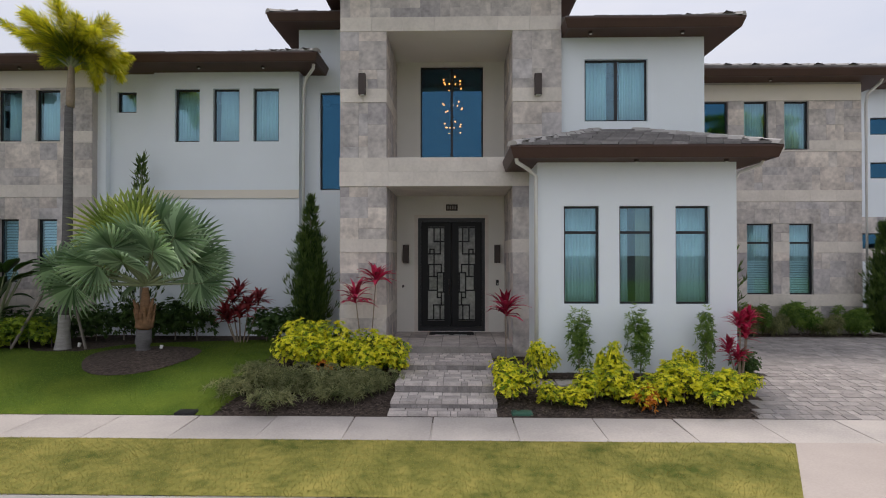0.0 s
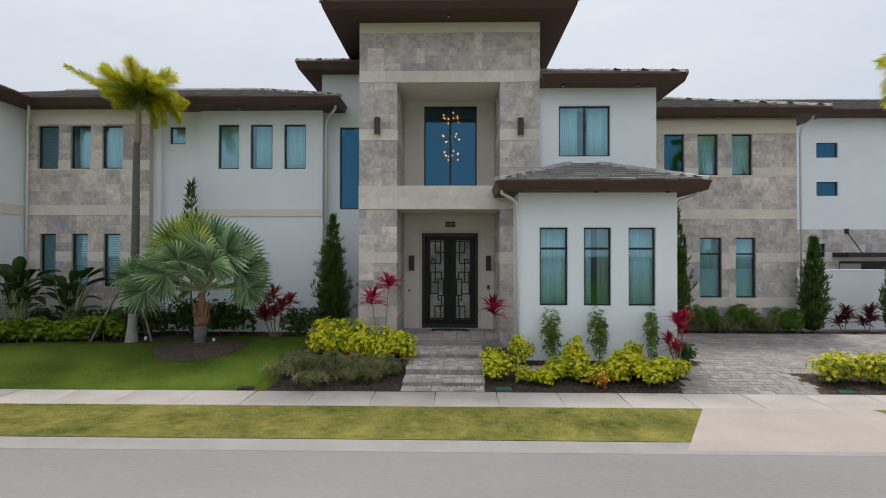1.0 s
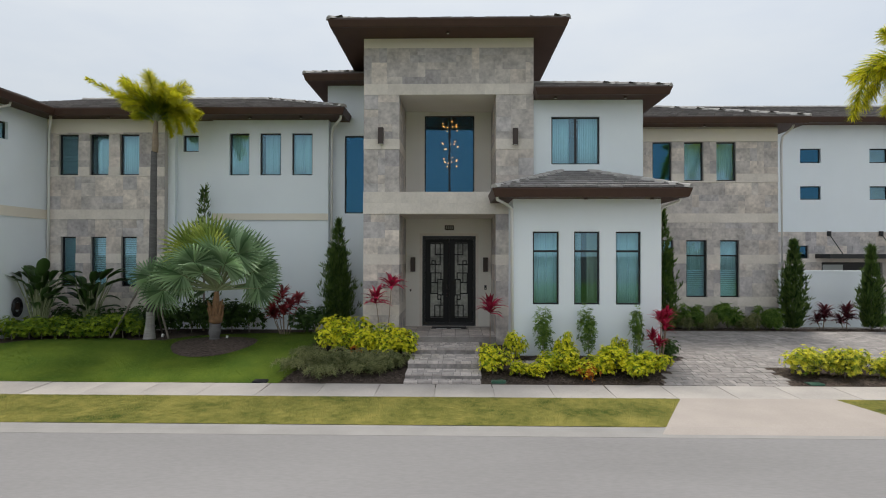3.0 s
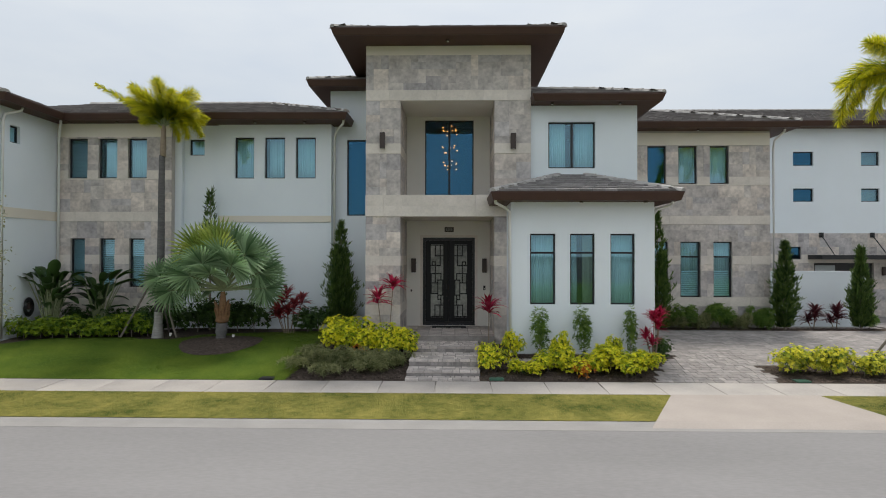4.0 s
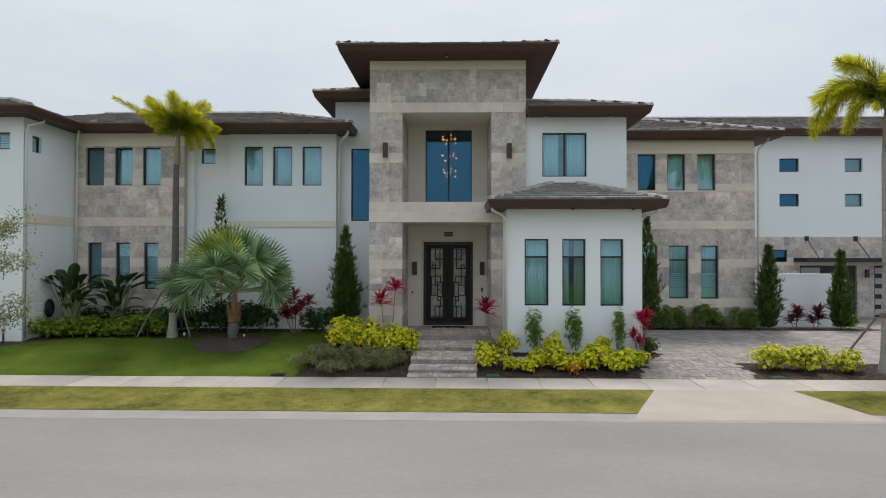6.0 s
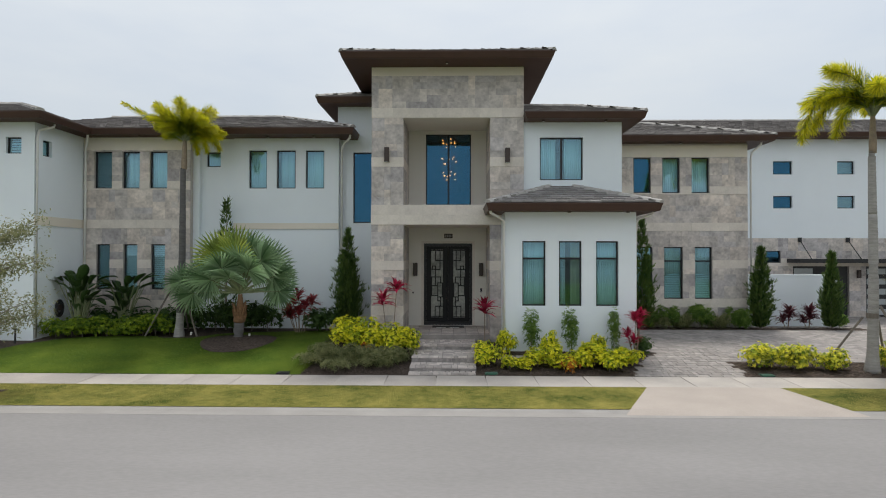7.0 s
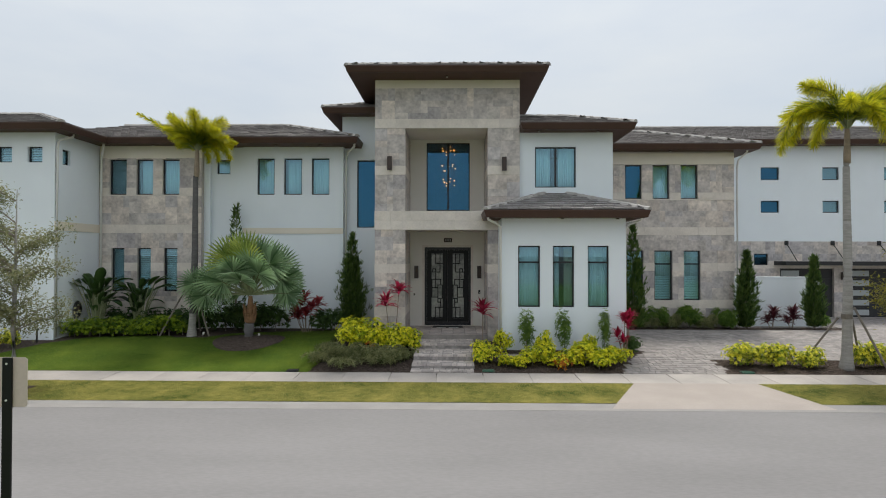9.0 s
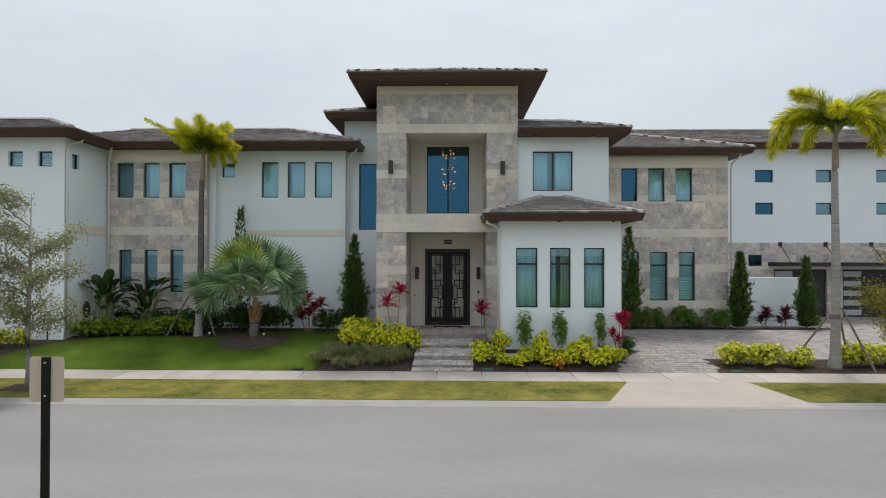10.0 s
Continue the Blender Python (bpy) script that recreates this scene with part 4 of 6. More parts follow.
part("plate", boxes((-.04, .04, -.025, 0, -.08, .08), bevel=.004), FRAME, db)
part("button", boxes((-.015, .015, -.032, -.025, -.05, -.02)), PIPE, db)
tap = tagged(empty("wall_tap", (-1.39, Y_E, 2.0)), "small metal tap on the entrance wall", "tap")
bm = bmesh.new(); tube(bm, [(0, 0, 0), (0, -.06, 0), (0, -.08, -.05)], .014, 6); part("spout", bm, BRONZE, tap, "", True)
part("plate", boxes((-.03, .03, -.008, 0, -.03, .03)), BRONZE, tap)
mt = tagged(empty("door_mat", (0.02, -0.42, 0.684)), "dark door mat with pale edge at the entrance door", "door mat")
part("mat_body", boxes((-.62, .62, -.30, .30, 0, .015), bevel=.004), IRON, mt)
part("stripe", boxes((-.45, -.08, -.32, -.30, 0, .012), (.06, .43, -.32, -.30, 0, .012)), CURTAIN, mt, "pale marks")

def downpipe(pts, r=0.045):
    bm = bmesh.new()
    tube(bm, pts, r, 8)
    hpart("downpipe", bm, PIPE, None, "white downpipe", True)
downpipe([(-13.95, -3.0, 8.2), (-13.95, -3.05, 8.02), (-14.28, -3.33, 7.85), (-14.32, -3.37, 7.6), (-14.32, -3.37, .6)])
downpipe([(-13.92, -1.2, 8.2), (-13.95, -1.15, 8.0), (-14.22, -.85, 7.55), (-14.24, -.80, 7.2), (-14.24, -.80, .6)])
downpipe([(-3.75, -1.05, 8.2), (-3.78, -1.0, 8.02), (-4.1, -.5, 7.9), (-4.22, -.30, 7.7), (-4.24, -.25, 7.4), (-4.24, -.25, .6)])
downpipe([(1.42, -4.62, 5.0), (1.44, -4.55, 4.86), (1.72, -4.2, 4.76), (1.90, -4.12, 4.62), (1.91, -4.11, .5)])
downpipe([(6.80, -4.2, 5.0), (6.78, -4.1, 4.86), (6.42, -3.85, 4.72), (6.33, -3.8, 4.55), (6.33, -3.8, .5)], .04)
downpipe([(12.95, .85, 8.3), (12.93, .95, 8.1), (12.66, 1.14, 7.8), (12.62, 1.15, 7.5), (12.62, 1.15, .55)])

# recessed lights under the eaves
for x, y, z in ((0.0, -3.1, 10.25), (3.4, -2.8, 8.28), (5.6, -2.8, 8.28), (-7.0, -.9, 8.13), (-5.2, -.9, 8.13), (4.0, -4.4, 4.93), (5.9, -4.4, 4.93), (9.6, .85, 8.19), (-12, -1.0, 8.13)):
    o = tagged(empty("eave_light", (x, y, z)), "small round light under the eaves", "eave light", "eave lights")
    bm = bmesh.new(); tube(bm, [(0, 0, .0), (0, 0, -.05)], .055, 10); part("housing", bm, BRONZE, o)
    bm = bmesh.new(); tube(bm, [(0, 0, -.05), (0, 0, -.056)], .035, 10); part("lens", bm, PIPE, o, "pale lens")

# ---- chandelier behind the tall entrance window ----
BULB = glow_mat("warm_bulb", (1.0, 0.40, 0.08), 6.0)
ch = tagged(empty("chandelier", (0.02, 1.25, 10.0)), "tall chandelier of lit globe bulbs in three clusters", "chandelier")
bm = bmesh.new(); tube(bm, [(0, 0, 0), (0, 0, -3.35)], .012, 6); part("rod", bm, BRONZE, ch)
bulb_me = None
for tier, z in enumerate((-1.85, -2.60, -3.22)):
    bm = bmesh.new()
    pts = []
    for k in range(10):
        a = 2 * math.pi * k / 10 + tier
        r = random.uniform(.22, .34)
        p = (r * math.cos(a), r * math.sin(a), z - .10 + .30 * abs(math.sin(a * 1.5)) + random.uniform(-.04, .04))
        tube(bm, [(0, 0, z), p], .006, 4)
        pts.append(p)
    part("arm_cluster", bm, BRONZE, ch)
    for p in pts:
        if bulb_me is None:
            bm = bmesh.new(); bmesh.ops.create_icosphere(bm, subdivisions=2, radius=.027)
            o = part("bulb", bm, BULB, ch, "glowing bulb"); bulb_me = o.data; o.location = p
        else:
            o = new("bulb", bulb_me); o.parent = ch; o.location = p; o["label"] = "glowing bulb"

# ---- garage doors, canopy, privacy wall ----
FROST = mat("frosted_garage_glass", (0.42, 0.45, 0.46), 0.25, 0.05, 2, 30, 0.0, 0.5)
DARKDOOR = mat("charcoal_door_panel", (0.028, 0.028, 0.03), 0.45, 0.12, 3, 50, 0.05, 0.4)
for x0, x1, z0, z1 in GD:
    gd = hpart("garage_door", boxes((x0, x1, Y_G + .16, Y_G + .20, z0, z1)), DARKDOOR, None, "charcoal garage door with frosted panes")
    for i in range(5):
        a, b = z0 + i * (z1 - z0) / 5 + .01, z0 + (i + 1) * (z1 - z0) / 5 - .01
        hpart("panel", boxes((x0 + .01, x1 - .01, Y_G + .13, Y_G + .16, a, b), bevel=.006), DARKDOOR, gd)
        hpart("pane", boxes((x0 + .12, x0 + 1.05, Y_G + .122, Y_G + .132, a + .1, b - .1)), FROST, gd, "frosted pane")
can = hpart("canopy", boxes((16.97, 26, Y_G - 1.1, Y_G, 3.16, 3.36)), FRAME, None, "dark flat canopy over the garage doors")
for x in (17.6, 19.98, 22.37, 24.8):
    bm = bmesh.new(); tube(bm, [(x, Y_G - .05, 4.28), (x, Y_G - 1.0, 3.36)], .022, 6)
    hpart("tie_rod", bm, FRAME, can, "black tie rod")
    hpart("bracket", boxes((x - .09, x + .09, Y_G - .06, Y_G, 4.2, 4.42)), FRAME, can)
pw = tagged(part("garden_wall", boxes((12.62, 16.68, 1.94, 2.14, .2, 2.64)), STUCCO), "low white stucco garden wall beside the driveway", "garden wall", kind="structure")
part("coping", boxes((12.62, 16.70, 1.92, 2.16, 2.64, 2.70)), STUCCO, pw)

# ---- steps and porch floor ----
STEP = mat("step_paver", (0.43, 0.385, 0.36), 0.85, 0.18, 4, 40, 0.3, 0.3, tint=(0.53, 0.475, 0.44), rand=0.24)
# darker copy of the tread colour: shade on the upright faces put into it
RISER = mat("shaded_riser_block", (0.22, 0.205, 0.20), 0.85, 0.2, 4, 40, 0.3, 0.3, tint=(0.30, 0.275, 0.26), rand=0.30)
steps = tagged(empty("entrance_steps", (-.06, -4.5, 0)), "wide steps of grey pavers leading to the porch", "steps")
def wpart(name, bm, material, parent, loc, label=""):
    bm.transform(Matrix.Translation(-Vector(loc)))
    return part(name, bm, material, parent, label)
LEVELS = [(.055, -6.48, -6.10, -1.08, .90), (.18, -6.10, -5.38, -1.07, .93), (.355, -5.38, -4.02, -1.06, .94), (.51, -4.02, -2.68, -1.02, 1.0)]
tile_cache = {}
def paver_piece(name, w, d, h, parent, m, material):
    key = (name, round(w, 2), round(d, 2), round(h, 3), material.name)
    if key not in tile_cache:
        bm = bmesh.new(); box(bm, -w / 2, w / 2, -d / 2, d / 2, -h, 0)
        for v in bm.verts:
            if v.co.z > -h / 2:
                v.co.x -= math.copysign(.006, v.co.x); v.co.y -= math.copysign(.006, v.co.y)
            else:
                v.co.z -= 0.0
        me = bpy.data.meshes.new(name); bm.normal_update(); bm.to_mesh(me); bm.free(); me.materials.append(material)
        tile_cache[key] = me
    o = new(name, tile_cache[key]); o.parent = parent; o.matrix_local = m
    return o
for z, y0, y1, x0, x1 in LEVELS:
    st = wpart("step", boxes((x0 + .01, x1 - .01, y0 + .012, y1 + .3, -.3, z - .012)), PAVER_BASE, steps, (-.06, -4.5, 0))
    rows = max(1, round((y1 - y0) / .24)) if z > .06 else 2
    for r in range(rows):
        d = (y1 - y0) / rows
        x = x0
        while x < x1 - .02:
            w = min(random.choice((.12, .18, .24, .30, .36)), x1 - x)
            if x1 - x - w < .08: w = x1 - x
            paver_piece("paver", round(w - .006, 2), d - .006, .05, st, Matrix.Translation((x + w / 2 + .06, y0 + d * (r + .5) + 4.5, z + random.uniform(-.002, .003))), STEP)
            x += w
    if z > .1:
        x = x0
        while x < x1 - .02:
            w = min(random.choice((.12, .16, .20, .26)), x1 - x)
            if x1 - x - w < .06: w = x1 - x
            paver_piece("riser_block", round(w - .006, 2), .11, .05, st, Matrix.Translation((x + w / 2 + .06, y0 + 4.5 + .008, z - .11)) @ Euler((radians(90), 0, 0)).to_matrix().to_4x4(), RISER)
            x += w
porch = tagged(part("porch_floor", boxes((-1.56, 1.53, -2.69, .02, .0, .67)), PAVER_BASE), "porch floor of grey square pavers", "porch floor", kind="structure")
for r in range(6):
    y = -2.69 + r * .45
    x = -1.56
    while x < 1.52:
        w = min(.45, 1.54 - x)
        paver_piece("paver", round(w - .008, 2), .44, .05, porch, Matrix.Translation((x + w / 2, y + .225, .682)), STEP)
        x += w
x = -1.56
while x < 1.50:
    w = min(random.choice((.14, .2, .26)), 1.535 - x)
    paver_piece("riser_block", w - .006, .16, .05, porch, Matrix.Translation((x + w / 2, -2.685, .59)) @ Euler((radians(90), 0, 0)).to_matrix().to_4x4(), RISER)
    x += w

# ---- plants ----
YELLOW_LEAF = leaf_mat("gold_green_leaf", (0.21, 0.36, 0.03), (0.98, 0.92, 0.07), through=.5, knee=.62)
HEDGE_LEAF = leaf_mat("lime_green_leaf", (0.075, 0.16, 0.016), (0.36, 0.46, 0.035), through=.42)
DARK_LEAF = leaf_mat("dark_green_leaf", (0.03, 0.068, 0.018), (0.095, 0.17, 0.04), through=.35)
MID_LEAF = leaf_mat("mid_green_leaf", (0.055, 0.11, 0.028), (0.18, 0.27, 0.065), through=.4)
CYPRESS_LEAF = leaf_mat("cypress_green", (0.04, 0.085, 0.024), (0.17, 0.25, 0.065), through=.35)
GREY_LEAF = leaf_mat("grey_green_leaf", (0.12, 0.15, 0.06), (0.44, 0.44, 0.22), through=.4)
OAK_LEAF = leaf_mat("olive_leaf", (0.16, 0.185, 0.09), (0.38, 0.37, 0.20), through=.4)
OAK_GOLD = leaf_mat("golden_olive_leaf", (0.17, 0.18, 0.03), (0.42, 0.36, 0.06), through=.35)
FAN_LEAF = leaf_mat("silver_green_fan", (0.125, 0.22, 0.105), (0.52, 0.68, 0.42), rough=.38, through=.45)
FAN_GOLD = leaf_mat("green_gold_fan", (0.22, 0.31, 0.08), (0.50, 0.56, 0.14), rough=.42, through=.5)
PALM_LEAF = leaf_mat("yellow_green_frond", (0.19, 0.26, 0.018), (0.80, 0.72, 0.035), through=.55, knee=.85)
# frond green darkened for the shaded core of the crown
PALM_SHADED = leaf_mat("green_frond", (0.07, 0.14, 0.018), (0.26, 0.34, 0.03), through=.45)
RED_LEAF = leaf_mat("crimson_leaf", (0.24, 0.015, 0.035), (0.75, 0.05, 0.14), through=.4, single=True)
MAROON_LEAF = leaf_mat("maroon_leaf", (0.045, 0.013, 0.02), (0.13, 0.025, 0.035), through=.2, single=True)
BIRD_LEAF = leaf_mat("deep_green_paddle_leaf", (0.022, 0.055, 0.016), (0.075, 0.14, 0.035), rough=.28, through=.3)
BARK = mat("grey_brown_bark", (0.25, 0.215, 0.18), 0.9, 0.25, 6, 30, 0.6)
PALM_BARK = mat("pale_grey_palm_trunk", (0.33, 0.315, 0.295), 0.85, 0.22, 3, 18, 0.4, stretch=(1, 1, 6))
PALM_DARK = mat("dark_ringed_palm_trunk", (0.115, 0.11, 0.108), 0.85, 0.28, 3, 18, 0.5, stretch=(1, 1, 7))
BOOT = mat("tan_palm_boot", (0.20, 0.11, 0.055), 0.85, 0.35, 5, 22, 0.5, stretch=(1, 1, 3))
PETIOLE = mat("pale_green_stalk", (0.22, 0.25, 0.13), 0.6, 0.15, 4, 30, 0.1)
STEM = mat("pale_tan_stem", (0.28, 0.22, 0.16), 0.8, 0.2, 6, 30, 0.2)
TIMBER = mat("weathered_stake_timber", (0.19, 0.165, 0.14), 0.9, 0.25, 3, 30, 0.4, stretch=(6, 6, 1))

def add_leaf(vs, fs, p, d, up, l, w, fold=0.15, base=None):
    """A pointed leaf of two folded halves, from p along d."""
    d = d.normalized()
    s = d.cross(up)
    if s.length < 1e-4: s = d.orthogonal()
    s.normalize()
    n = s.cross(d)
    i = len(vs)
    mid = p + d * l * .45 + n * l * fold * .3
    tips = [(mid + s * w * .5 + n * w * fold)[:], (p + d * l - n * l * .08)[:], (mid - s * w * .5 + n * w * fold)[:]]
    if base is None:
        vs.append(p[:]); base = i; i += 1
    vs.extend(tips)
    fs.append((base, i, i + 1)); fs.append((base, i + 1, i + 2))
    return base

def rnd_dir(zmin=-1.0):
    while True:
        v = Vector((random.gauss(0, 1), random.gauss(0, 1), random.gauss(0, 1)))
        if v.length > .1:
            v.normalize()
            if v.z >= zmin: return v

def shrub_kind(name, label, material, rx, h, n, leaf, width, lumps=7, whorl=5, group="", stem_mat=BARK, inner=None):
    """A leafy shrub: stems from the base, shoots over an uneven set of lumps, a whorl of leaves on each shoot."""
    o = tagged(empty(name, (0, 0, -50)), label, "shrub", group)
    vs, fs = [], []
    cen = []
    for k in range(lumps):
        a = random.uniform(0, 6.28); r = rx * random.uniform(.15, .72)
        cen.append((Vector((r * math.cos(a), r * math.sin(a), h * random.uniform(.24, .68))), rx * random.uniform(.34, .52), h * random.uniform(.24, .36)))
    for k in range(n):
        c, r, hh = random.choice(cen)
        d = rnd_dir(-.55)
        q = random.uniform(.7, 1.08)
        p = c + Vector((d.x * r * q, d.y * r * q, d.z * hh * q))
        if p.z < .03: p.z = random.uniform(.03, .15)
        out = (d + Vector((0, 0, .55))).normalized()
        first = None
        for m in range(whorl):
            a = 6.28 * m / whorl + random.uniform(-.4, .4)
            side = out.orthogonal().normalized()
            side.rotate(Matrix.Rotation(a, 3, out))
            first = add_leaf(vs, fs, p, (side + out * random.uniform(.1, .9)), out, leaf * random.uniform(.7, 1.25), width * random.uniform(.8, 1.2), base=first)
    pydata("foliage", vs, fs, material, o)
    # darker green leaves inside: the shade between the shoots put into colour
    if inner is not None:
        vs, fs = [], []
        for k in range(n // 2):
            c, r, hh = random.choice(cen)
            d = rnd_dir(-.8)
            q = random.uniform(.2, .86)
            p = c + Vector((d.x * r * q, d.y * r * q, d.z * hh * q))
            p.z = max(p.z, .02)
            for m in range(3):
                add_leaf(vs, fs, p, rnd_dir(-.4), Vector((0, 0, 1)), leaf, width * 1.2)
        pydata("inner_foliage", vs, fs, inner, o, "inner leaves darkened for the shade inside the shrub")
    bm = bmesh.new()
    tube(bm, [(0, 0, -.08), (.02, 0, h * .3), (0, .02, h * .55)], [.02, .014, .006], 6)
    part("stem", bm, stem_mat, o)
    return o

made_kinds = {}
def plant(kind_list, x, y, s=1.0, sz=None, z=None, turn=None):
    src = random.choice(kind_list)
    zz = ground_z(x, y) if z is None else z
    sz = s if sz is None else sz
    a = random.uniform(0, 6.28) if turn is None else turn
    if src.name not in made_kinds:
        made_kinds[src.name] = True
        src.matrix_basis = Matrix.Translation((x, y, zz)) @ Euler((0, 0, a)).to_matrix().to_4x4()
        o = src
    else:
        o = copy_thing(src, Matrix.Translation((x, y, zz)) @ Euler((0, 0, a)).to_matrix().to_4x4())
    o.scale = (s, s, sz)
    return o

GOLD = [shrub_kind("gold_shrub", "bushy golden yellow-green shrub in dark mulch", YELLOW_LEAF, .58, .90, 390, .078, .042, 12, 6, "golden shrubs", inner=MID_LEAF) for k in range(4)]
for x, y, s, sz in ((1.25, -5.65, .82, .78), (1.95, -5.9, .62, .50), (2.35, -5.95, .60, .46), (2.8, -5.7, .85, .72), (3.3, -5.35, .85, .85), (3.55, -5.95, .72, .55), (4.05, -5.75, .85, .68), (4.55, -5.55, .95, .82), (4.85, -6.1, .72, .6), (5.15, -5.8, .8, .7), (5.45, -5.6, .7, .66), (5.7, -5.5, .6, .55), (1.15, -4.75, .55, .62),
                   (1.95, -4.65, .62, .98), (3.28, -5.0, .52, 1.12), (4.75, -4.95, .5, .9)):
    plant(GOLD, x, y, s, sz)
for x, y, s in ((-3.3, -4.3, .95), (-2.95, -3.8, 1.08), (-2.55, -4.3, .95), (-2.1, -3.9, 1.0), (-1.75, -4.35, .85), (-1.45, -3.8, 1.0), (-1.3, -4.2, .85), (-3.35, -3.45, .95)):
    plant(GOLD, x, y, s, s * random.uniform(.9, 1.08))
ORANGE_LEAF = leaf_mat("orange_croton_leaf", (0.42, 0.10, 0.02), (0.90, 0.42, 0.05), through=.4)
CROTON = [shrub_kind("croton", "small orange-leaved croton among the golden shrubs", ORANGE_LEAF, .26, .42, 40, .10, .04, 5, 5, "crotons")]
plant(CROTON, 3.72, -6.2, 1.0); plant(CROTON, -2.5, -4.92, .9)
VARIEGATED_LEAF = leaf_mat("variegated_leaf", (0.16, 0.27, 0.03), (0.95, 0.88, 0.11), through=.48, knee=.75)
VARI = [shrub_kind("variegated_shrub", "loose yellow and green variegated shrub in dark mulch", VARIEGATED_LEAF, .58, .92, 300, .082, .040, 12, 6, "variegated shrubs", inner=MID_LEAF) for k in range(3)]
for x, y, s in ((9.5, -5.6, .95), (9.95, -5.5, .82), (10.45, -5.75, .85), (10.9, -5.5, .78), (11.3, -5.8, .72), (11.7, -5.6, .8), (13.3, -5.7, .9), (13.8, -5.6, .85), (14.4, -5.7, .9), (15.0, -5.6, .9), (15.6, -5.7, .9), (16.3, -5.6, .9), (-15.9, -4.6, .85), (-16.6, -4.7, .9), (-17.4, -4.8, .9), (-15.3, -4.4, .7)):
    plant(VARI, x, y, s, s * random.uniform(.85, 1.15))
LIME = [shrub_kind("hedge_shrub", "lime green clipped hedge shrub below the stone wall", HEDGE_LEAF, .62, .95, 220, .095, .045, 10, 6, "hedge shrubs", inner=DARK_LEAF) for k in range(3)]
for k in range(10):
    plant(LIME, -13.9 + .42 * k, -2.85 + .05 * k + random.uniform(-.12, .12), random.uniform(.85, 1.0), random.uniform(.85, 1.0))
DARKS = [shrub_kind("dark_shrub", "dense dark green shrub against the house wall", DARK_LEAF, .72, 1.05, 300, .095, .05, 9, 6, "dark shrubs") for k in range(3)]
for x, y, s in ((-10.3, -1.6, 1.0), (-9.6, -1.3, 1.0), (-8.9, -1.2, 1.05), (-8.2, -1.15, 1.05), (-7.5, -1.15, 1.05), (-6.9, -1.15, 1.05), (-4.95, -1.3, .95), (-4.6, -1.2, .85), (-12.9, -1.5, .9), (-11.7, -1.5, .9), (-11.0, -1.5, .95), (6.42, -4.1, .55), (6.5, -3.6, .6), (7.1, .75, .7), (7.6, .65, .6)):
    plant(DARKS, x, y, s)
BUSH_LEAF = leaf_mat("bright_green_leaf", (0.065, 0.145, 0.028), (0.29, 0.42, 0.09), through=.45)
MIDS = [shrub_kind("planter_shrub", "mid green shrub in the planter along the stone wall", BUSH_LEAF, .46, .9, 260, .14, .035, 6, 6, "planter shrubs") for k in range(3)]
for x, y, s in ((7.85, .55, 1.15), (8.3, .75, .8), (9.05, .6, 1.05), (10.35, .65, 1.15), (11.7, .6, .95), (12.1, .5, .9), (16.0, .75, .75)):
    plant(MIDS, x, y, s)
GREYS = [shrub_kind("grey_shrub", "straggly grey-green low shrub in mulch", GREY_LEAF, .58, .42, 130, .15, .018, 8, 7, "low grey shrubs") for k in range(3)]
for k in range(17):
    plant(GREYS, -4.0 + .17 * k + random.uniform(-.1, .1), -5.4 + random.uniform(-.65, .4), random.uniform(.75, 1.1), random.uniform(.65, 1.0))
for x, y in ((8.65, .55), (9.5, .6), (9.85, .75), (10.9, .65), (11.3, .55)):
    plant(GREYS, x, y, .8, 1.3)

def conifer(x, y, z0, h, r, name="cypress", label="dense dark green columnar cypress", material=CYPRESS_LEAF, spikes=1, n=2600, gap=0.0, column=False):
    """A column of short upright sprays round a trunk, with an uneven outline."""
    o = tagged(empty(name, (x, y, z0)), label, "conifer", "conifers")
    vs, fs = [], []
    tips = [(0, 0, 1.0)] + [(random.uniform(-.5, .5) * r, random.uniform(-.5, .5) * r, random.uniform(.6, .8)) for k in range(spikes - 1)]
    for k in range(n):
        tx, ty, th = random.choice(tips)
        t = random.random() ** 1.1
        H = h * th
        prof = (((.50 + .50 * math.sin(min(1, t / .38) * 1.57)) * (1 if t < .38 else (1 - (t - .38) / .62) ** 1.15) + .02) if not column else (.75 + .25 * math.sin(t * 3)) * (1 - t ** 6)) * r * (1.0 if th == 1.0 else .6)
        a = random.uniform(0, 6.28)
        wob = 1 + .60 * noise.noise((math.cos(a) * 1.6 + x, math.sin(a) * 1.6, t * h * 1.6))
        q = prof * wob * math.sqrt(random.uniform(.25, 1.0)) * (1.28 if random.random() < .14 else 1.0)
        if gap and noise.noise((a * 1.2, t * 7, x)) < gap - .5: continue
        p = Vector((tx * (.4 + t * .6) + q * math.cos(a), ty * (.4 + t * .6) + q * math.sin(a), .06 + t * H))
        d = Vector((math.cos(a) * .55, math.sin(a) * .55, 1.0)) + rnd_dir() * .35
        first = None
        for m in range(4):
            first = add_leaf(vs, fs, p, d + rnd_dir() * .5, Vector((math.cos(a), math.sin(a), 0)), random.uniform(.14, .30) * (.6 if h < 2 else 1), .034, base=first)
    pydata("foliage", vs, fs, material, o)
    bm = bmesh.new()
    for tx, ty, th in tips:
        tube(bm, [(0, 0, -.1), (tx * .5, ty * .5, h * th * .4), (tx, ty, h * th * .95)], [.05, .035, .006], 6)
    part("trunk", bm, BARK, o)
    return o
conifer(-3.84, -1.0, .6, 3.75, .54, spikes=4, n=1700)
conifer(-8.62, -.85, .6, 4.95, .62, "young_conifer", "thin sparse young conifer behind the fan palm", CYPRESS_LEAF, 1, 330)
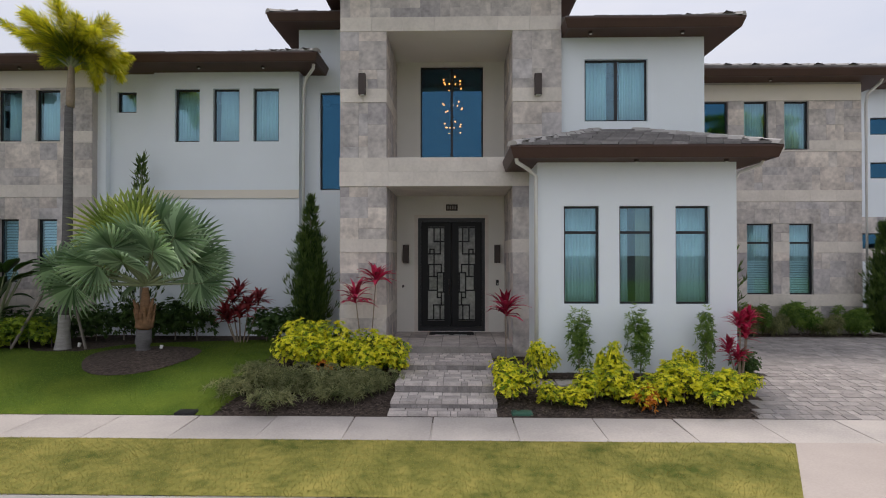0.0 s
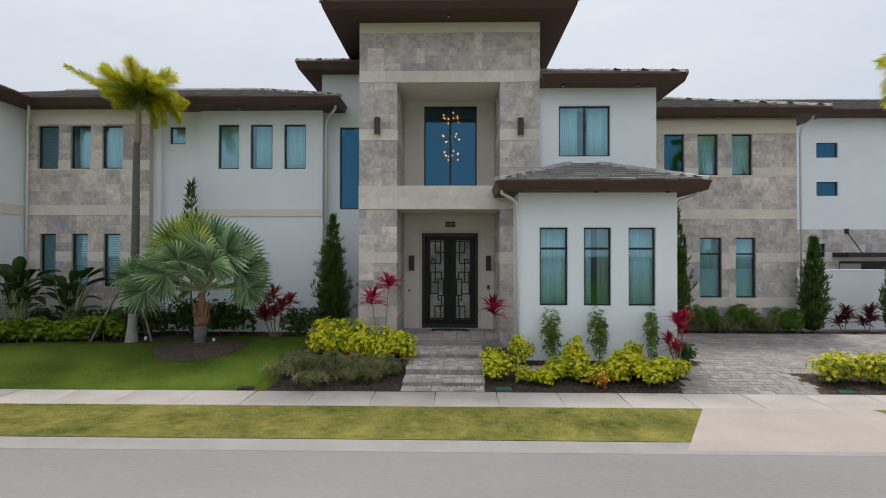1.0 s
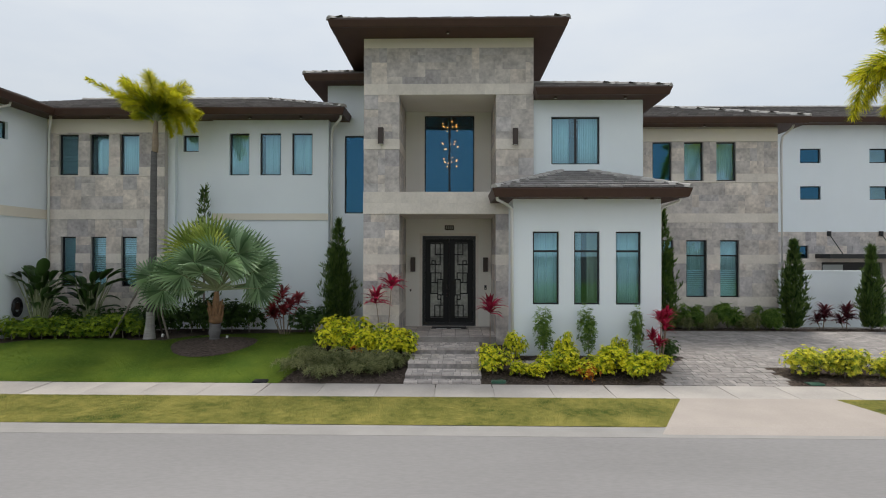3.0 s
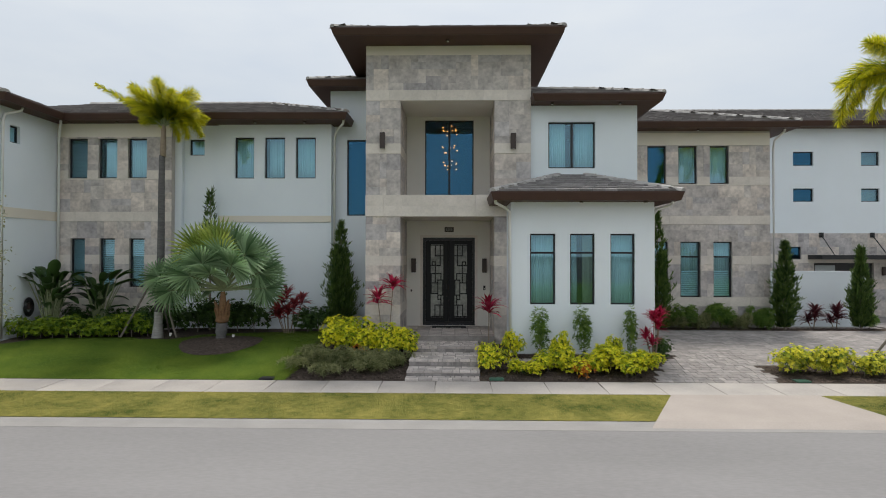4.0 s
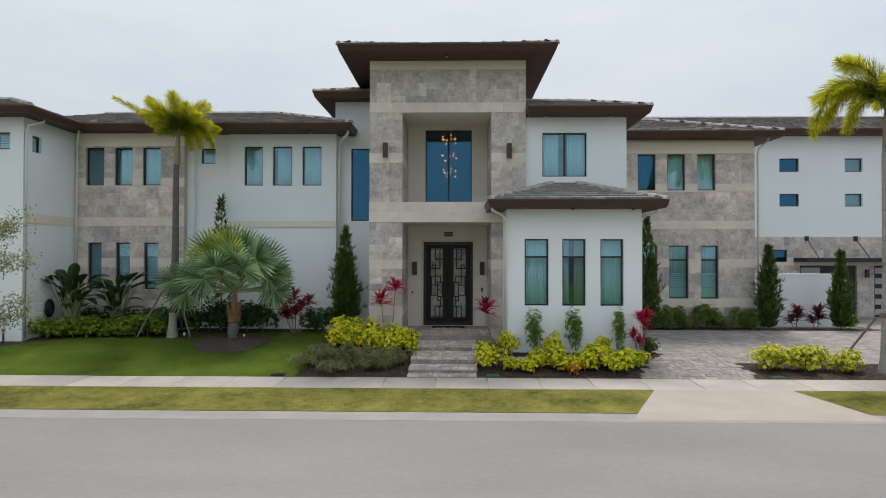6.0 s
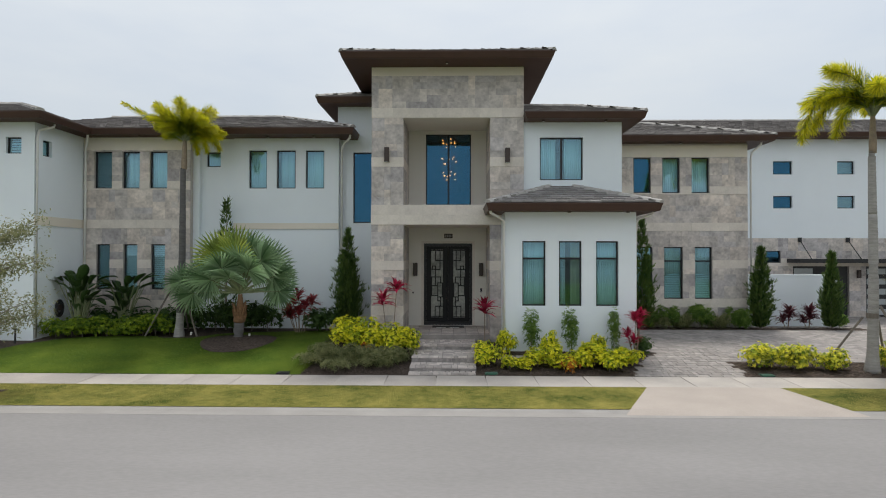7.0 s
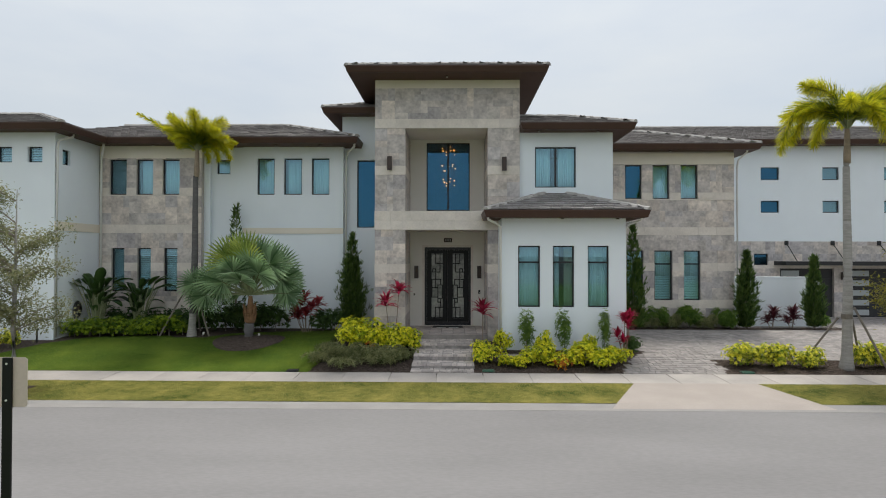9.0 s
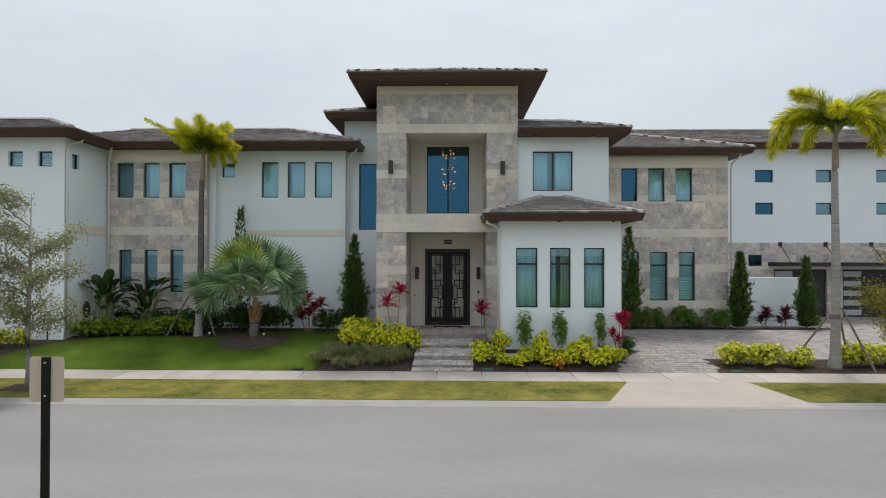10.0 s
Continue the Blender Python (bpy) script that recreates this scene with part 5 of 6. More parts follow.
conifer(7.85, .35, .54, 4.3, .50, "slim_conifer", "slim dark conifer at the corner of the bay", MID_LEAF, 2, 1000)
conifer(12.72, .55, .54, 3.15, .43, spikes=2, n=1300)
conifer(15.68, .75, .54, 2.95, .40, spikes=2, n=1150)
NARROW = [shrub_kind("narrow_bush", "narrow upright green bush below a bay window", BUSH_LEAF, .28, 1.62, 200, .125, .032, 15, 5, "narrow bushes") for k in range(3)]
for k, x in enumerate((2.77, 4.05, 5.42)):
    plant([NARROW[k]], x, -4.45, .92 if k < 2 else .75, .98)

strap_meshes = {}
def strap_leaf(material):
    """A strap-shaped leaf one unit long, creased and bending down to its tip."""
    if material.name not in strap_meshes:
        vs = [(0, -.02, 0), (0, .02, 0), (.28, .085, .05), (.28, 0, .02), (.28, -.085, .05), (.65, .085, .02), (.65, 0, -.005), (.65, -.085, .02), (1.0, 0, -.16)]
        me = bpy.data.meshes.new("leaf")
        me.from_pydata(vs, [], [(0, 1, 2, 3), (0, 3, 4), (3, 2, 5, 6), (4, 3, 6, 7), (6, 5, 8), (7, 6, 8)])
        me.materials.append(material)
        strap_meshes[material.name] = me
    return strap_meshes[material.name]

def cordyline(x, y, stems, material=RED_LEAF, label="red-leaved cordyline on thin bare stems", z=None, leaf=.55):
    o = tagged(empty("cordyline", (x, y, ground_z(x, y) if z is None else z)), label, "cordyline", "cordylines")
    for dx, dy, h, s in stems:
        bm = bmesh.new(); tube(bm, [(dx * .3, dy * .3, -.05), (dx * .7, dy * .7, h * .5), (dx, dy, h)], [.018, .014, .012], 6)
        st = part("stem", bm, STEM, o)
        for k in range(40):
            a, e = k * 2.4, random.uniform(-.1, 1.35)
            put = Matrix.Translation((dx, dy, h + random.uniform(-.14, .06) * s)) @ Euler((0, -e, a)).to_matrix().to_4x4() @ Matrix.Scale(leaf * s * random.uniform(.7, 1.1), 4)
            q = new("leaf", strap_leaf(material)); q.parent = st; q.matrix_local = put
    return o
cordyline(-1.95, -3.15, [(-.28, 0, 1.35, 1.05), (.20, .05, 1.78, 1.05)], z=.55)
cordyline(1.32, -3.15, [(0, 0, 1.15, 1.1)], z=.45)
WINE_LEAF = leaf_mat("wine_red_leaf", (0.12, 0.02, 0.028), (0.52, 0.08, 0.09), through=.35, single=True)
cordyline(-5.55, -1.55, [(-.45, 0, .80, .85), (-.1, .1, 1.30, .9), (.2, 0, .95, .95), (.45, .05, 1.12, .85), (0, -.1, .75, .9), (-.3, -.1, .62, .85), (-.25, .05, 1.1, .8)], WINE_LEAF, "dark red cordyline clump with pale stems")
cordyline(6.05, -4.6, [(-.22, 0, .55, .85), (.02, 0, 1.10, 1.0), (.16, .05, .85, .95), (-.05, -.05, .38, .8), (.2, 0, 1.15, .9)], RED_LEAF, "crimson cordyline at the corner of the bay", .4, .40)
for x in (13.9, 14.75):
    cordyline(x, .8, [(-.18, 0, .35, .9), (.12, .05, .65, .9), (0, -.1, .5, .9)], MAROON_LEAF, "dark maroon cordyline before the garden wall", .5)

def blade_leaf(vs, fs, p, d, L, W, droop, up=Vector((0, 0, 1)), seg=6, tear=0.0):
    """A broad paddle leaf along a drooping midrib."""
    d = d.normalized(); s = d.cross(up).normalized()
    i0 = len(vs)
    for k in range(seg + 1):
        t = k / seg
        c = p + d * L * t + Vector((0, 0, -droop * L * t * t))
        w = W * math.sin(math.pi * min(.97, .06 + t * .92)) ** .7
        lift = Vector((0, 0, w * .28))
        vs.extend([(c - s * w + lift)[:], c[:], (c + s * w + lift)[:]])
    for k in range(seg):
        a = i0 + 3 * k
        fs.extend([(a, a + 1, a + 4, a + 3), (a + 1, a + 2, a + 5, a + 4)])

def bird_plant(x, y, h, n, seed):
    r = random.Random(seed)
    o = tagged(empty("bird_of_paradise", (x, y, ground_z(x, y))), "tall plant with dark green paddle leaves by the wall", "paddle-leaf plant", "paddle-leaf plants")
    for k in range(n):
        a = k * 2.4 + r.uniform(-.3, .3)
        lean = r.uniform(.12, .85)
        H = h * r.uniform(.3, .86)
        tip = Vector((math.cos(a) * lean * H * .55, math.sin(a) * lean * H * .3, H))
        bm = bmesh.new(); tube(bm, [(math.cos(a) * .05, math.sin(a) * .05, -.05), tuple(tip * .55 + Vector((0, 0, .1))), tuple(tip)], [.03, .02, .012], 6)
        lf = part("stalk", bm, PETIOLE, o)
        vs, fs = [], []
        d = Vector((math.cos(a) * lean, math.sin(a) * lean * .7, .9 - lean * .7))
        blade_leaf(vs, fs, tip, d, r.uniform(.6, .9), r.uniform(.16, .22), r.uniform(.15, .6))
        q = pydata("paddle_leaf", vs, fs, BIRD_LEAF, o, smooth=True)
        q.modifiers.new("leaf", 'SOLIDIFY').thickness = .006
    return o
bird_plant(-13.55, -2.2, 2.35, 36, 3)
bird_plant(-12.15, -1.75, 2.3, 30, 8)

# fan palm in the lawn
def fan_mesh(name, R, petiole, seed, material, droop):
    """A round pleated fan of split segments on a stalk that runs along +x."""
    r = random.Random(seed)
    vs, fs = [], []
    n = 32
    c = Vector((petiole, 0, 0))
    span = radians(290)
    for k in range(n):
        a0, a1 = -span / 2 + span * k / n, -span / 2 + span * (k + 1) / n
        am = (a0 + a1) / 2
        L = R * (1 - .10 * abs(am) / 2.5) * r.uniform(.92, 1.05)
        split = .48
        fold = .085
        P = lambda a, q, up: c + Vector((math.cos(a) * q, math.sin(a) * q, up - droop * (q / R) ** 2 * R * (.5 + .5 * abs(math.sin(a)))))
        i = len(vs)
        e0, e1 = P(a0, L * split, 0), P(a1, L * split, 0)
        m1 = P(am, L * split, fold)
        m2 = P(am, L * .8, fold * .5); t = P(am, L, -r.uniform(.02, .16) * R)
        w0, w1 = P(am + (a0 - am) * .45, L * .8, 0), P(am + (a1 - am) * .45, L * .8, 0)
        vs.extend([c[:], e0[:], m1[:], e1[:], w0[:], m2[:], w1[:], t[:]])
        fs.extend([(i, i + 1, i + 2), (i, i + 2, i + 3), (i + 1, i + 4, i + 5, i + 2), (i + 2, i + 5, i + 6, i + 3), (i + 4, i + 7, i + 5), (i + 5, i + 7, i + 6)])
    bm = bmesh.new()
    tube(bm, [(0, 0, 0), (petiole * .5, 0, .05), (petiole + .12, 0, .0)], [.045, .026, .012], 6)
    me0 = bpy.data.meshes.new("tmp"); bm.to_mesh(me0); bm.free()
    off = len(vs)
    pv, pf = [v.co[:] for v in me0.vertices], [tuple(p.vertices) for p in me0.polygons]
    me = bpy.data.meshes.new(name)
    me.from_pydata(vs + pv, [], fs + [tuple(q + off for q in f) for f in pf])
    me.materials.append(material); me.materials.append(PETIOLE)
    for p in me.polygons:
        p.material_index = 1 if p.index >= len(fs) else 0
    return me
PX, PY = -7.2, -3.35
PZ = ground_z(PX, PY)
fan = tagged(empty("fan_palm", (PX, PY, PZ)), "silver-green fan palm with a short stout trunk in the lawn", "fan palm")
bm = bmesh.new(); tube(bm, [(0, 0, -.1), (0, 0, .05), (0, 0, .3), (.02, 0, .62)], [.31, .25, .18, .17], 16); part("trunk", bm, PALM_DARK, fan, "dark grey-brown trunk base", True)
bm = bmesh.new(); tube(bm, [(.02, 0, .58), (.02, 0, .66), (.03, 0, .80), (.04, 0, 1.05), (.05, 0, 1.6)], [.17, .20, .19, .13, .07], 16); part("boot", bm, BOOT, fan, "tan fibrous leaf bases", True)
for k in range(14):
    a, zz = k * 2.4, .66 + .028 * k
    bm = bmesh.new(); tube(bm, [(.03 + .13 * math.cos(a), .13 * math.sin(a), zz), (.03 + .20 * math.cos(a), .20 * math.sin(a), zz + .2), (.03 + .24 * math.cos(a), .24 * math.sin(a), zz + .34)], [.06, .04, .015], 6)
    part("leaf_base", bm, BOOT, fan)
fans = [fan_mesh("fan_leaf", .87, p, s, m, dr) for p, s, m, dr in ((1.20, 1, FAN_LEAF, .12), (1.62, 2, FAN_LEAF, .30), (1.28, 3, FAN_GOLD, .08), (2.1, 4, FAN_LEAF, .45))]
fr = random.Random(4)
def fan_leaf(az, el, idx, sc, roll):
    o = new("fan_leaf", fans[idx]); o.parent = fan
    o.matrix_local = Matrix.Translation((.05, 0, 1.66)) @ Euler((0, radians(-el), radians(az))).to_matrix().to_4x4() @ Euler((radians(roll), 0, 0)).to_matrix().to_4x4() @ Matrix.Diagonal((sc, sc, sc, 1))
# blades round the heart stand with their faces turned to the street and the sky
for az, el, idx, sc, roll in ((200, 88, 2, 1.12, -84), (170, 72, 2, 1.15, -66), (196, 58, 2, 1.12, -84), (4, 76, 0, 1.12, 80), (-10, 58, 0, 1.12, 88), (10, 44, 0, 1.12, 70), (-4, 28, 0, 1.05, 84),
                              (176, 44, 0, 1.08, -76), (188, 28, 0, 1.05, -84), (168, 14, 0, 1.0, -66), (8, 14, 0, 1.0, 66), (258, 70, 2, 1.0, 20), (282, 58, 0, 1.0, -20), (240, 46, 0, .98, 30), (306, 42, 0, .98, -34), (268, 30, 0, .85, 5),
                              (92, 62, 0, 1.12, 10), (64, 44, 0, 1.12, -20), (122, 46, 0, 1.12, 16), (150, 24, 0, 1.05, -30), (32, 22, 0, 1.05, 30), (216, 22, 0, .9, -50)):
    fan_leaf(az + fr.uniform(-5, 5), el + fr.uniform(-4, 4), idx, sc, roll + fr.uniform(-12, 12))
# long low leaves that hang out to the sides
for az, el, idx, sc, roll in ((-5, 2, 1, .84, 78), (183, 12, 3, .96, -72), (176, 3, 3, .86, -84), (194, 0, 1, .94, -70), (60, -2, 1, .85, 20), (120, 0, 1, .9, -20)):
    fan_leaf(az, el, idx, sc, roll)
# mulch ring round it
vs, fs = [(0, 0, .16)], []
NR = 48
for q, hh in ((.35, .10), (.7, .06), (1.08, .03), (1.25, .0)):
    for k in range(NR):
        a = 6.2832 * k / NR
        rr = q * (1 + .05 * math.sin(3 * a) + .03 * noise.noise((a * 2, q, 1)))
        vs.append((rr * math.cos(a), rr * .98 * math.sin(a), hh + ground_z(PX + rr * math.cos(a), PY - .1 + rr * math.sin(a)) - PZ + .012))
for k in range(NR):
    fs.append((0, 1 + k, 1 + (k + 1) % NR))
    for q in range(3):
        a, b = 1 + q * NR + k, 1 + q * NR + (k + 1) % NR
        fs.append((a, a + NR, b + NR, b))
ring = tagged(pydata("mulch_ring", vs, fs, MULCH, smooth=True), "round bed of dark mulch under the fan palm", "mulch bed", kind="structure")
ring.location = (PX, PY - .1, PZ)

# feather palms
def frond(name, L, seed, bend, material=PALM_LEAF, n=84, ll=.52):
    """A bushy frond: a rachis that starts along +x and arches over by bend radians, with leaflets all round it."""
    r = random.Random(seed)
    S = 40
    line = [Vector((0, 0, 0))]
    for k in range(S):
        a = bend * min(1.0, (k + .5) / S / .75)
        line.append(line[-1] + Vector((math.cos(a), 0, -math.sin(a))) * (L / S))
    def P(t):
        q = max(0.0, min(1.0, t)) * S
        i = min(S - 1, int(q))
        return line[i].lerp(line[i + 1], q - i)
    vs, fs, green = [], [], []
    for k in range(n):
        t = .16 + .84 * k / n
        p = P(t); d = (P(t + .02) - P(t - .02)).normalized()
        side = Vector((0, 1, 0)); up = d.cross(side)
        for m in range(8):
            a = r.uniform(0, 6.28)
            q = (d * r.uniform(.55, 1.0) + (side * math.cos(a) + up * math.sin(a)) * .8).normalized()
            l = ll * (math.sin(math.pi * min(1, t * .80 + .14)) ** .6 + .15) * r.uniform(.75, 1.1)
            u = q.cross(d).normalized() * .012
            i = len(vs)
            mid = p + q * l * .5
            vs.extend([(p - u * .5)[:], (p + u * .5)[:], (mid + u)[:], (mid - u)[:], (p + q * l - up * .12 * l)[:]])
            fs.extend([(i, i + 1, i + 2, i + 3), (i + 3, i + 2, i + 4)])
            # core shade put into colour: more dark green leaflets towards the base
            green.append(r.random() > 1.5 * t)
    nf = len(fs)
    bm = bmesh.new(); tube(bm, [tuple(P(t)) for t in (0, .2, .4, .6, .8, 1.0)], [.035, .028, .02, .015, .01, .004], 6)
    me0 = bpy.data.meshes.new("tmp"); bm.to_mesh(me0); bm.free()
    off = len(vs)
    me = bpy.data.meshes.new(name)
    me.from_pydata(vs + [v.co[:] for v in me0.vertices], [], fs + [tuple(q + off for q in p.vertices) for p in me0.polygons])
    me.materials.append(material); me.materials.append(PETIOLE); me.materials.append(PALM_SHADED)
    for p in me.polygons:
        p.material_index = 1 if p.index >= nf else 2 if green[p.index // 2] else 0
    return me
FRONDS = [frond("frond", 3.4, 1, 2.75), frond("frond", 2.5, 2, 1.5), frond("frond", 2.6, 3, 2.4), frond("frond", 1.7, 4, .9, n=60), frond("frond", 2.7, 7, .22, n=60, ll=.24)]
def feather_palm(x, y, z, h, base_r, top_r, leaves, stakes, label, dark_from, lean=0.0):
    o = tagged(empty("feather_palm", (x, y, z)), label, "palm tree", "feather palms")
    N = 26
    def ring_pts(a, b):
        p, r = [], []
        for k in range(N + 1):
            t = a + (b - a) * k / N
            p.append((lean * t + .03 * math.sin(t * 5), 0, h * t)); r.append((base_r * (1 + .35 * max(0, .06 - t) / .06) * (1 - t) + top_r * t) * (1 + .035 * (k % 2)))
        return p, r
    bm = bmesh.new(); p, r = ring_pts(-.02, dark_from); tube(bm, p, r, 14); part("trunk", bm, PALM_BARK, o, "pale grey ringed trunk", True)
    bm = bmesh.new(); p, r = ring_pts(dark_from, .87); tube(bm, p, r, 14); part("upper_trunk", bm, PALM_DARK if dark_from < .5 else PALM_BARK, o, "darker ringed upper trunk", True)
    bm = bmesh.new(); tube(bm, [(lean * .87, 0, h * .865), (lean * .9, 0, h * .9), (lean, 0, h), (lean, 0, h + .25)], [top_r * 1.15, top_r * 1.2, top_r * .85, .04], 12); part("crownshaft", bm, STEM, o, "pale tan crownshaft", True)
    for az, el, idx, sc in leaves:
        q = new("frond", FRONDS[idx]); q.parent = o
        q.matrix_local = Matrix.Translation((lean, 0, h + .05)) @ Euler((0, radians(-el), radians(az))).to_matrix().to_4x4() @ Matrix.Diagonal((sc, sc, sc, 1))
    for (ax, ay, az), (bx, by, bz) in stakes:
        bm = bmesh.new(); tube(bm, [(ax, ay, az), (bx, by, bz)], .035, 6); part("support_stake", bm, TIMBER, o, "leaning timber support stake")
    bm = bmesh.new(); tube(bm, [(lean * .2, 0, h * .205), (lean * .2, 0, h * .225)], base_r * 1.03, 14); part("strap", bm, TIMBER, o, "strap round the trunk")
    return o
feather_palm(-9.66, -2.55, .58, 6.95, .14, .085, [(181, 40, 4, 1.0), (2, 76, 2, 0.69), (-8, 54, 3, 0.79), (14, 68, 1, 0.64), (176, 82, 1, 0.57), (250, 66, 1, 0.53), (325, 78, 1, 0.67), (90, 76, 2, 0.60), (60, 64, 1, 0.62), (120, 70, 1, 0.60), (215, 84, 3, 0.95), (285, 86, 3, 0.96), (340, 66, 2, 0.60), (155, 64, 3, 0.77), (30, 82, 3, 0.95), (190, 70, 3, 0.86), (100, 84, 3, 0.96), (350, 80, 3, 0.95), (240, 76, 3, 0.86), (310, 74, 3, 0.86), (20, 44, 3, 0.77), (160, 50, 3, 0.62)],
             [((-1.05, -.35, .03), (-.22, -.08, 1.75)), ((.80, -.35, .03), (.2, -.05, 1.6)), ((-.1, 1.0, .05), (0, .15, 1.6))], "tall feather palm with yellow-green bushy fronds and stakes", .12, .16)
feather_palm(12.68, -5.85, .12, 7.45, .155, .085, [(180, 84, 0, 1.02), (170, 76, 2, .92), (0, 84, 0, 1.02), (12, 72, 2, 1.0), (-14, 74, 2, .95), (200, 88, 1, 1.0), (270, 82, 2, .85), (240, 70, 1, .85), (300, 74, 1, .85), (90, 82, 2, .95), (60, 72, 1, .95), (125, 76, 1, .95), (330, 88, 1, .95), (190, 66, 1, .8)],
             [((-1.05, .5, .1), (-.2, .1, 1.55)), ((.62, -1.0, -.02), (.14, -.15, 1.9)), ((.95, .8, .1), (.16, .1, 2.0))], "tall feather palm with a pale trunk and timber stakes", .62, 0.06)
bm = bmesh.new(); tube(bm, [(0, 0, 0), (.01, 0, .9)], [.02, .003], 5)
sp = bpy.data.objects["feather_palm.001"]
q = part("spear_leaf", bm, PETIOLE, sp, "unopened spear leaf"); q.location = (.06, 0, 7.6)

# young street trees
def street_tree(x, y, h, r, zc, seed, material, label, n=2600, bark=BARK):
    R = random.Random(seed)
    o = tagged(empty("street_tree", (x, y, ground_z(x, y))), label, "tree", "street trees")
    bm = bmesh.new()
    tube(bm, [(0, 0, -.1), (.03, 0, .7), (-.02, .02, 1.6), (.04, 0, zc), (.05, .02, h * .9)], [.11, .085, .07, .045, .01], 8)
    part("trunk", bm, bark, o, "slim grey trunk", True)
    vs, fs = [], []
    for k in range(30):
        z0 = R.uniform(1.1, h * .85)
        a = R.uniform(0, 6.28)
        f = (z0 - 1.2) / (h - 1.2)
        L = r * R.uniform(.65, 1.15) * (math.sin(math.pi * min(1, f * .8 + .22)) ** .7)
        tip = Vector((math.cos(a) * L, math.sin(a) * L, z0 + L * R.uniform(.15, .75)))
        b = bmesh.new(); base = Vector((.02, 0, z0)); mid = base.lerp(tip, .5) + Vector((0, 0, .1))
        tube(b, [tuple(base), tuple(mid), tuple(tip)], [.022, .014, .004], 5); part("limb", b, BARK, o)
        for m in range(n // 30):
            t = R.uniform(.25, 1.05)
            p = base.lerp(tip, t) + Vector((R.gauss(0, .16), R.gauss(0, .16), R.gauss(0, .14)))
            d = Vector((R.gauss(0, 1), R.gauss(0, 1), R.gauss(0, .7)))
            if d.length < .1: continue
            add_leaf(vs, fs, p, d, Vector((0, 0, 1)), R.uniform(.07, .13), .045)
    pydata("crown", vs, fs, material, o)
    return o
street_tree(-11.82, -8.75, 6.1, 1.45, 3.2, 5, OAK_LEAF, "slim young street tree with sparse olive leaves", 11000, PALM_BARK)
street_tree(13.05, -8.75, 4.0, 1.35, 2.6, 9, OAK_GOLD, "young street tree with golden olive leaves on the verge", 9000)
tr = tagged(sheet("mulch_ring", -12.4, -11.4, -9.2, -8.4, 6, 6, MULCH, .012), "patch of mulch round the street tree", "mulch bed", kind="structure")

# ---- grass blades ----
def blades(name, xs, ys, n, h, material, label, keep=lambda x, y: True):
    vs, fs = [], []
    while len(fs) < n:
        x, y = random.uniform(*xs), random.uniform(*ys)
        if not keep(x, y): continue
        z = ground_z(x, y)
        a = random.uniform(0, 6.28); w = random.uniform(.006, .012); l = h * random.uniform(.5, 1.3)
        i = len(vs)
        dx, dy = math.cos(a) * w, math.sin(a) * w
        tx, ty = random.gauss(0, .5) * l, random.gauss(0, .5) * l
        vs.extend([(x - dx, y - dy, z - .01), (x + dx, y + dy, z - .01), (x + tx, y + ty, z + l)])
        fs.append((i, i + 1, i + 2))
    return tagged(pydata(name, vs, fs, material), label, "grass", kind="stuff")
BLADE = leaf_mat("grass_blade", (0.08, 0.15, 0.018), (0.18, 0.23, 0.035), through=.5)
BLADE_DRY = leaf_mat("yellow_grass_blade", (0.22, 0.23, 0.06), (0.40, 0.34, 0.12), through=.5)
blades("lawn_grass", (-17, -3.9), (WALK_Y1 + .02, -1.0), 40000, .018, BLADE, "short green lawn grass", lambda x, y: y < lawn_back(x) and x < -4.2 + .2 * (y + 6.5))
blades("verge_grass", (-14, 5.4), (KERB_Y, WALK_Y0), 30000, .018, BLADE_DRY, "short yellowing verge grass", lambda x, y: x < 4.4 + .51 * (y - KERB_Y))
blades("verge_grass", (9.1, 18), (KERB_Y, WALK_Y0), 10000, .018, BLADE_DRY, "short yellowing verge grass", lambda x, y: x > 9.45 - .25 * (y - KERB_Y))

# mulch chips
vs, fs = [], []
def chips(x0, x1, y0, y1, n, keep=lambda x, y: True):
    k = 0
    while k < n:
        x, y = random.uniform(x0, x1), random.uniform(y0, y1)
        k += 1
        if not keep(x, y): continue
        z = ground_z(x, y); a = random.uniform(0, 6.28); l, w = random.uniform(.015, .05), random.uniform(.006, .016)
        c, s = math.cos(a), math.sin(a)
        i = len(vs)
        zz = z + random.uniform(-.005, .02)
        vs.extend([(x + c * l - s * w, y + s * l + c * w, zz), (x + c * l + s * w, y + s * l - c * w, zz + random.uniform(-.01, .015)), (x - c * l, y - s * l, zz + random.uniform(0, .02))])
        fs.append((i, i + 1, i + 2))
chips(-4.2, -1.1, -6.45, -2.8, 6000); chips(.95, 5.6, -6.45, -4.1, 8000); chips(8.9, 16, -6.45, -5.0, 6000); chips(6.4, 16.5, .1, 1.1, 4000)
CHIP = leaf_mat("bark_chip", (0.03, 0.023, 0.018), (0.17, 0.13, 0.105), rough=.9, through=.0)
tagged(pydata("mulch_chips", vs, fs, CHIP), "scattered bark mulch chips", "mulch", kind="stuff")

# ---- small things on the ground ----
def lid(x, y, label, material, name):
    o = tagged(empty(name, (x, y, ground_z(x, y))), label, name.replace("_", " "))
    part("frame", boxes((-.19, .19, -.13, .13, -.05, .015), bevel=.01), material, o)
    part("cover", boxes((-.165, .165, -.105, .105, .015, .025), bevel=.005), material, o)
GREENP = mat("green_plastic", (0.04, 0.12, 0.08), 0.5, 0.15, 5, 40, 0.05)
lid(1.35, -6.3, "green plastic valve box lid in the mulch", GREENP, "valve_box")
lid(9.35, -6.28, "green plastic valve box lid in the mulch", GREENP, "valve_box")
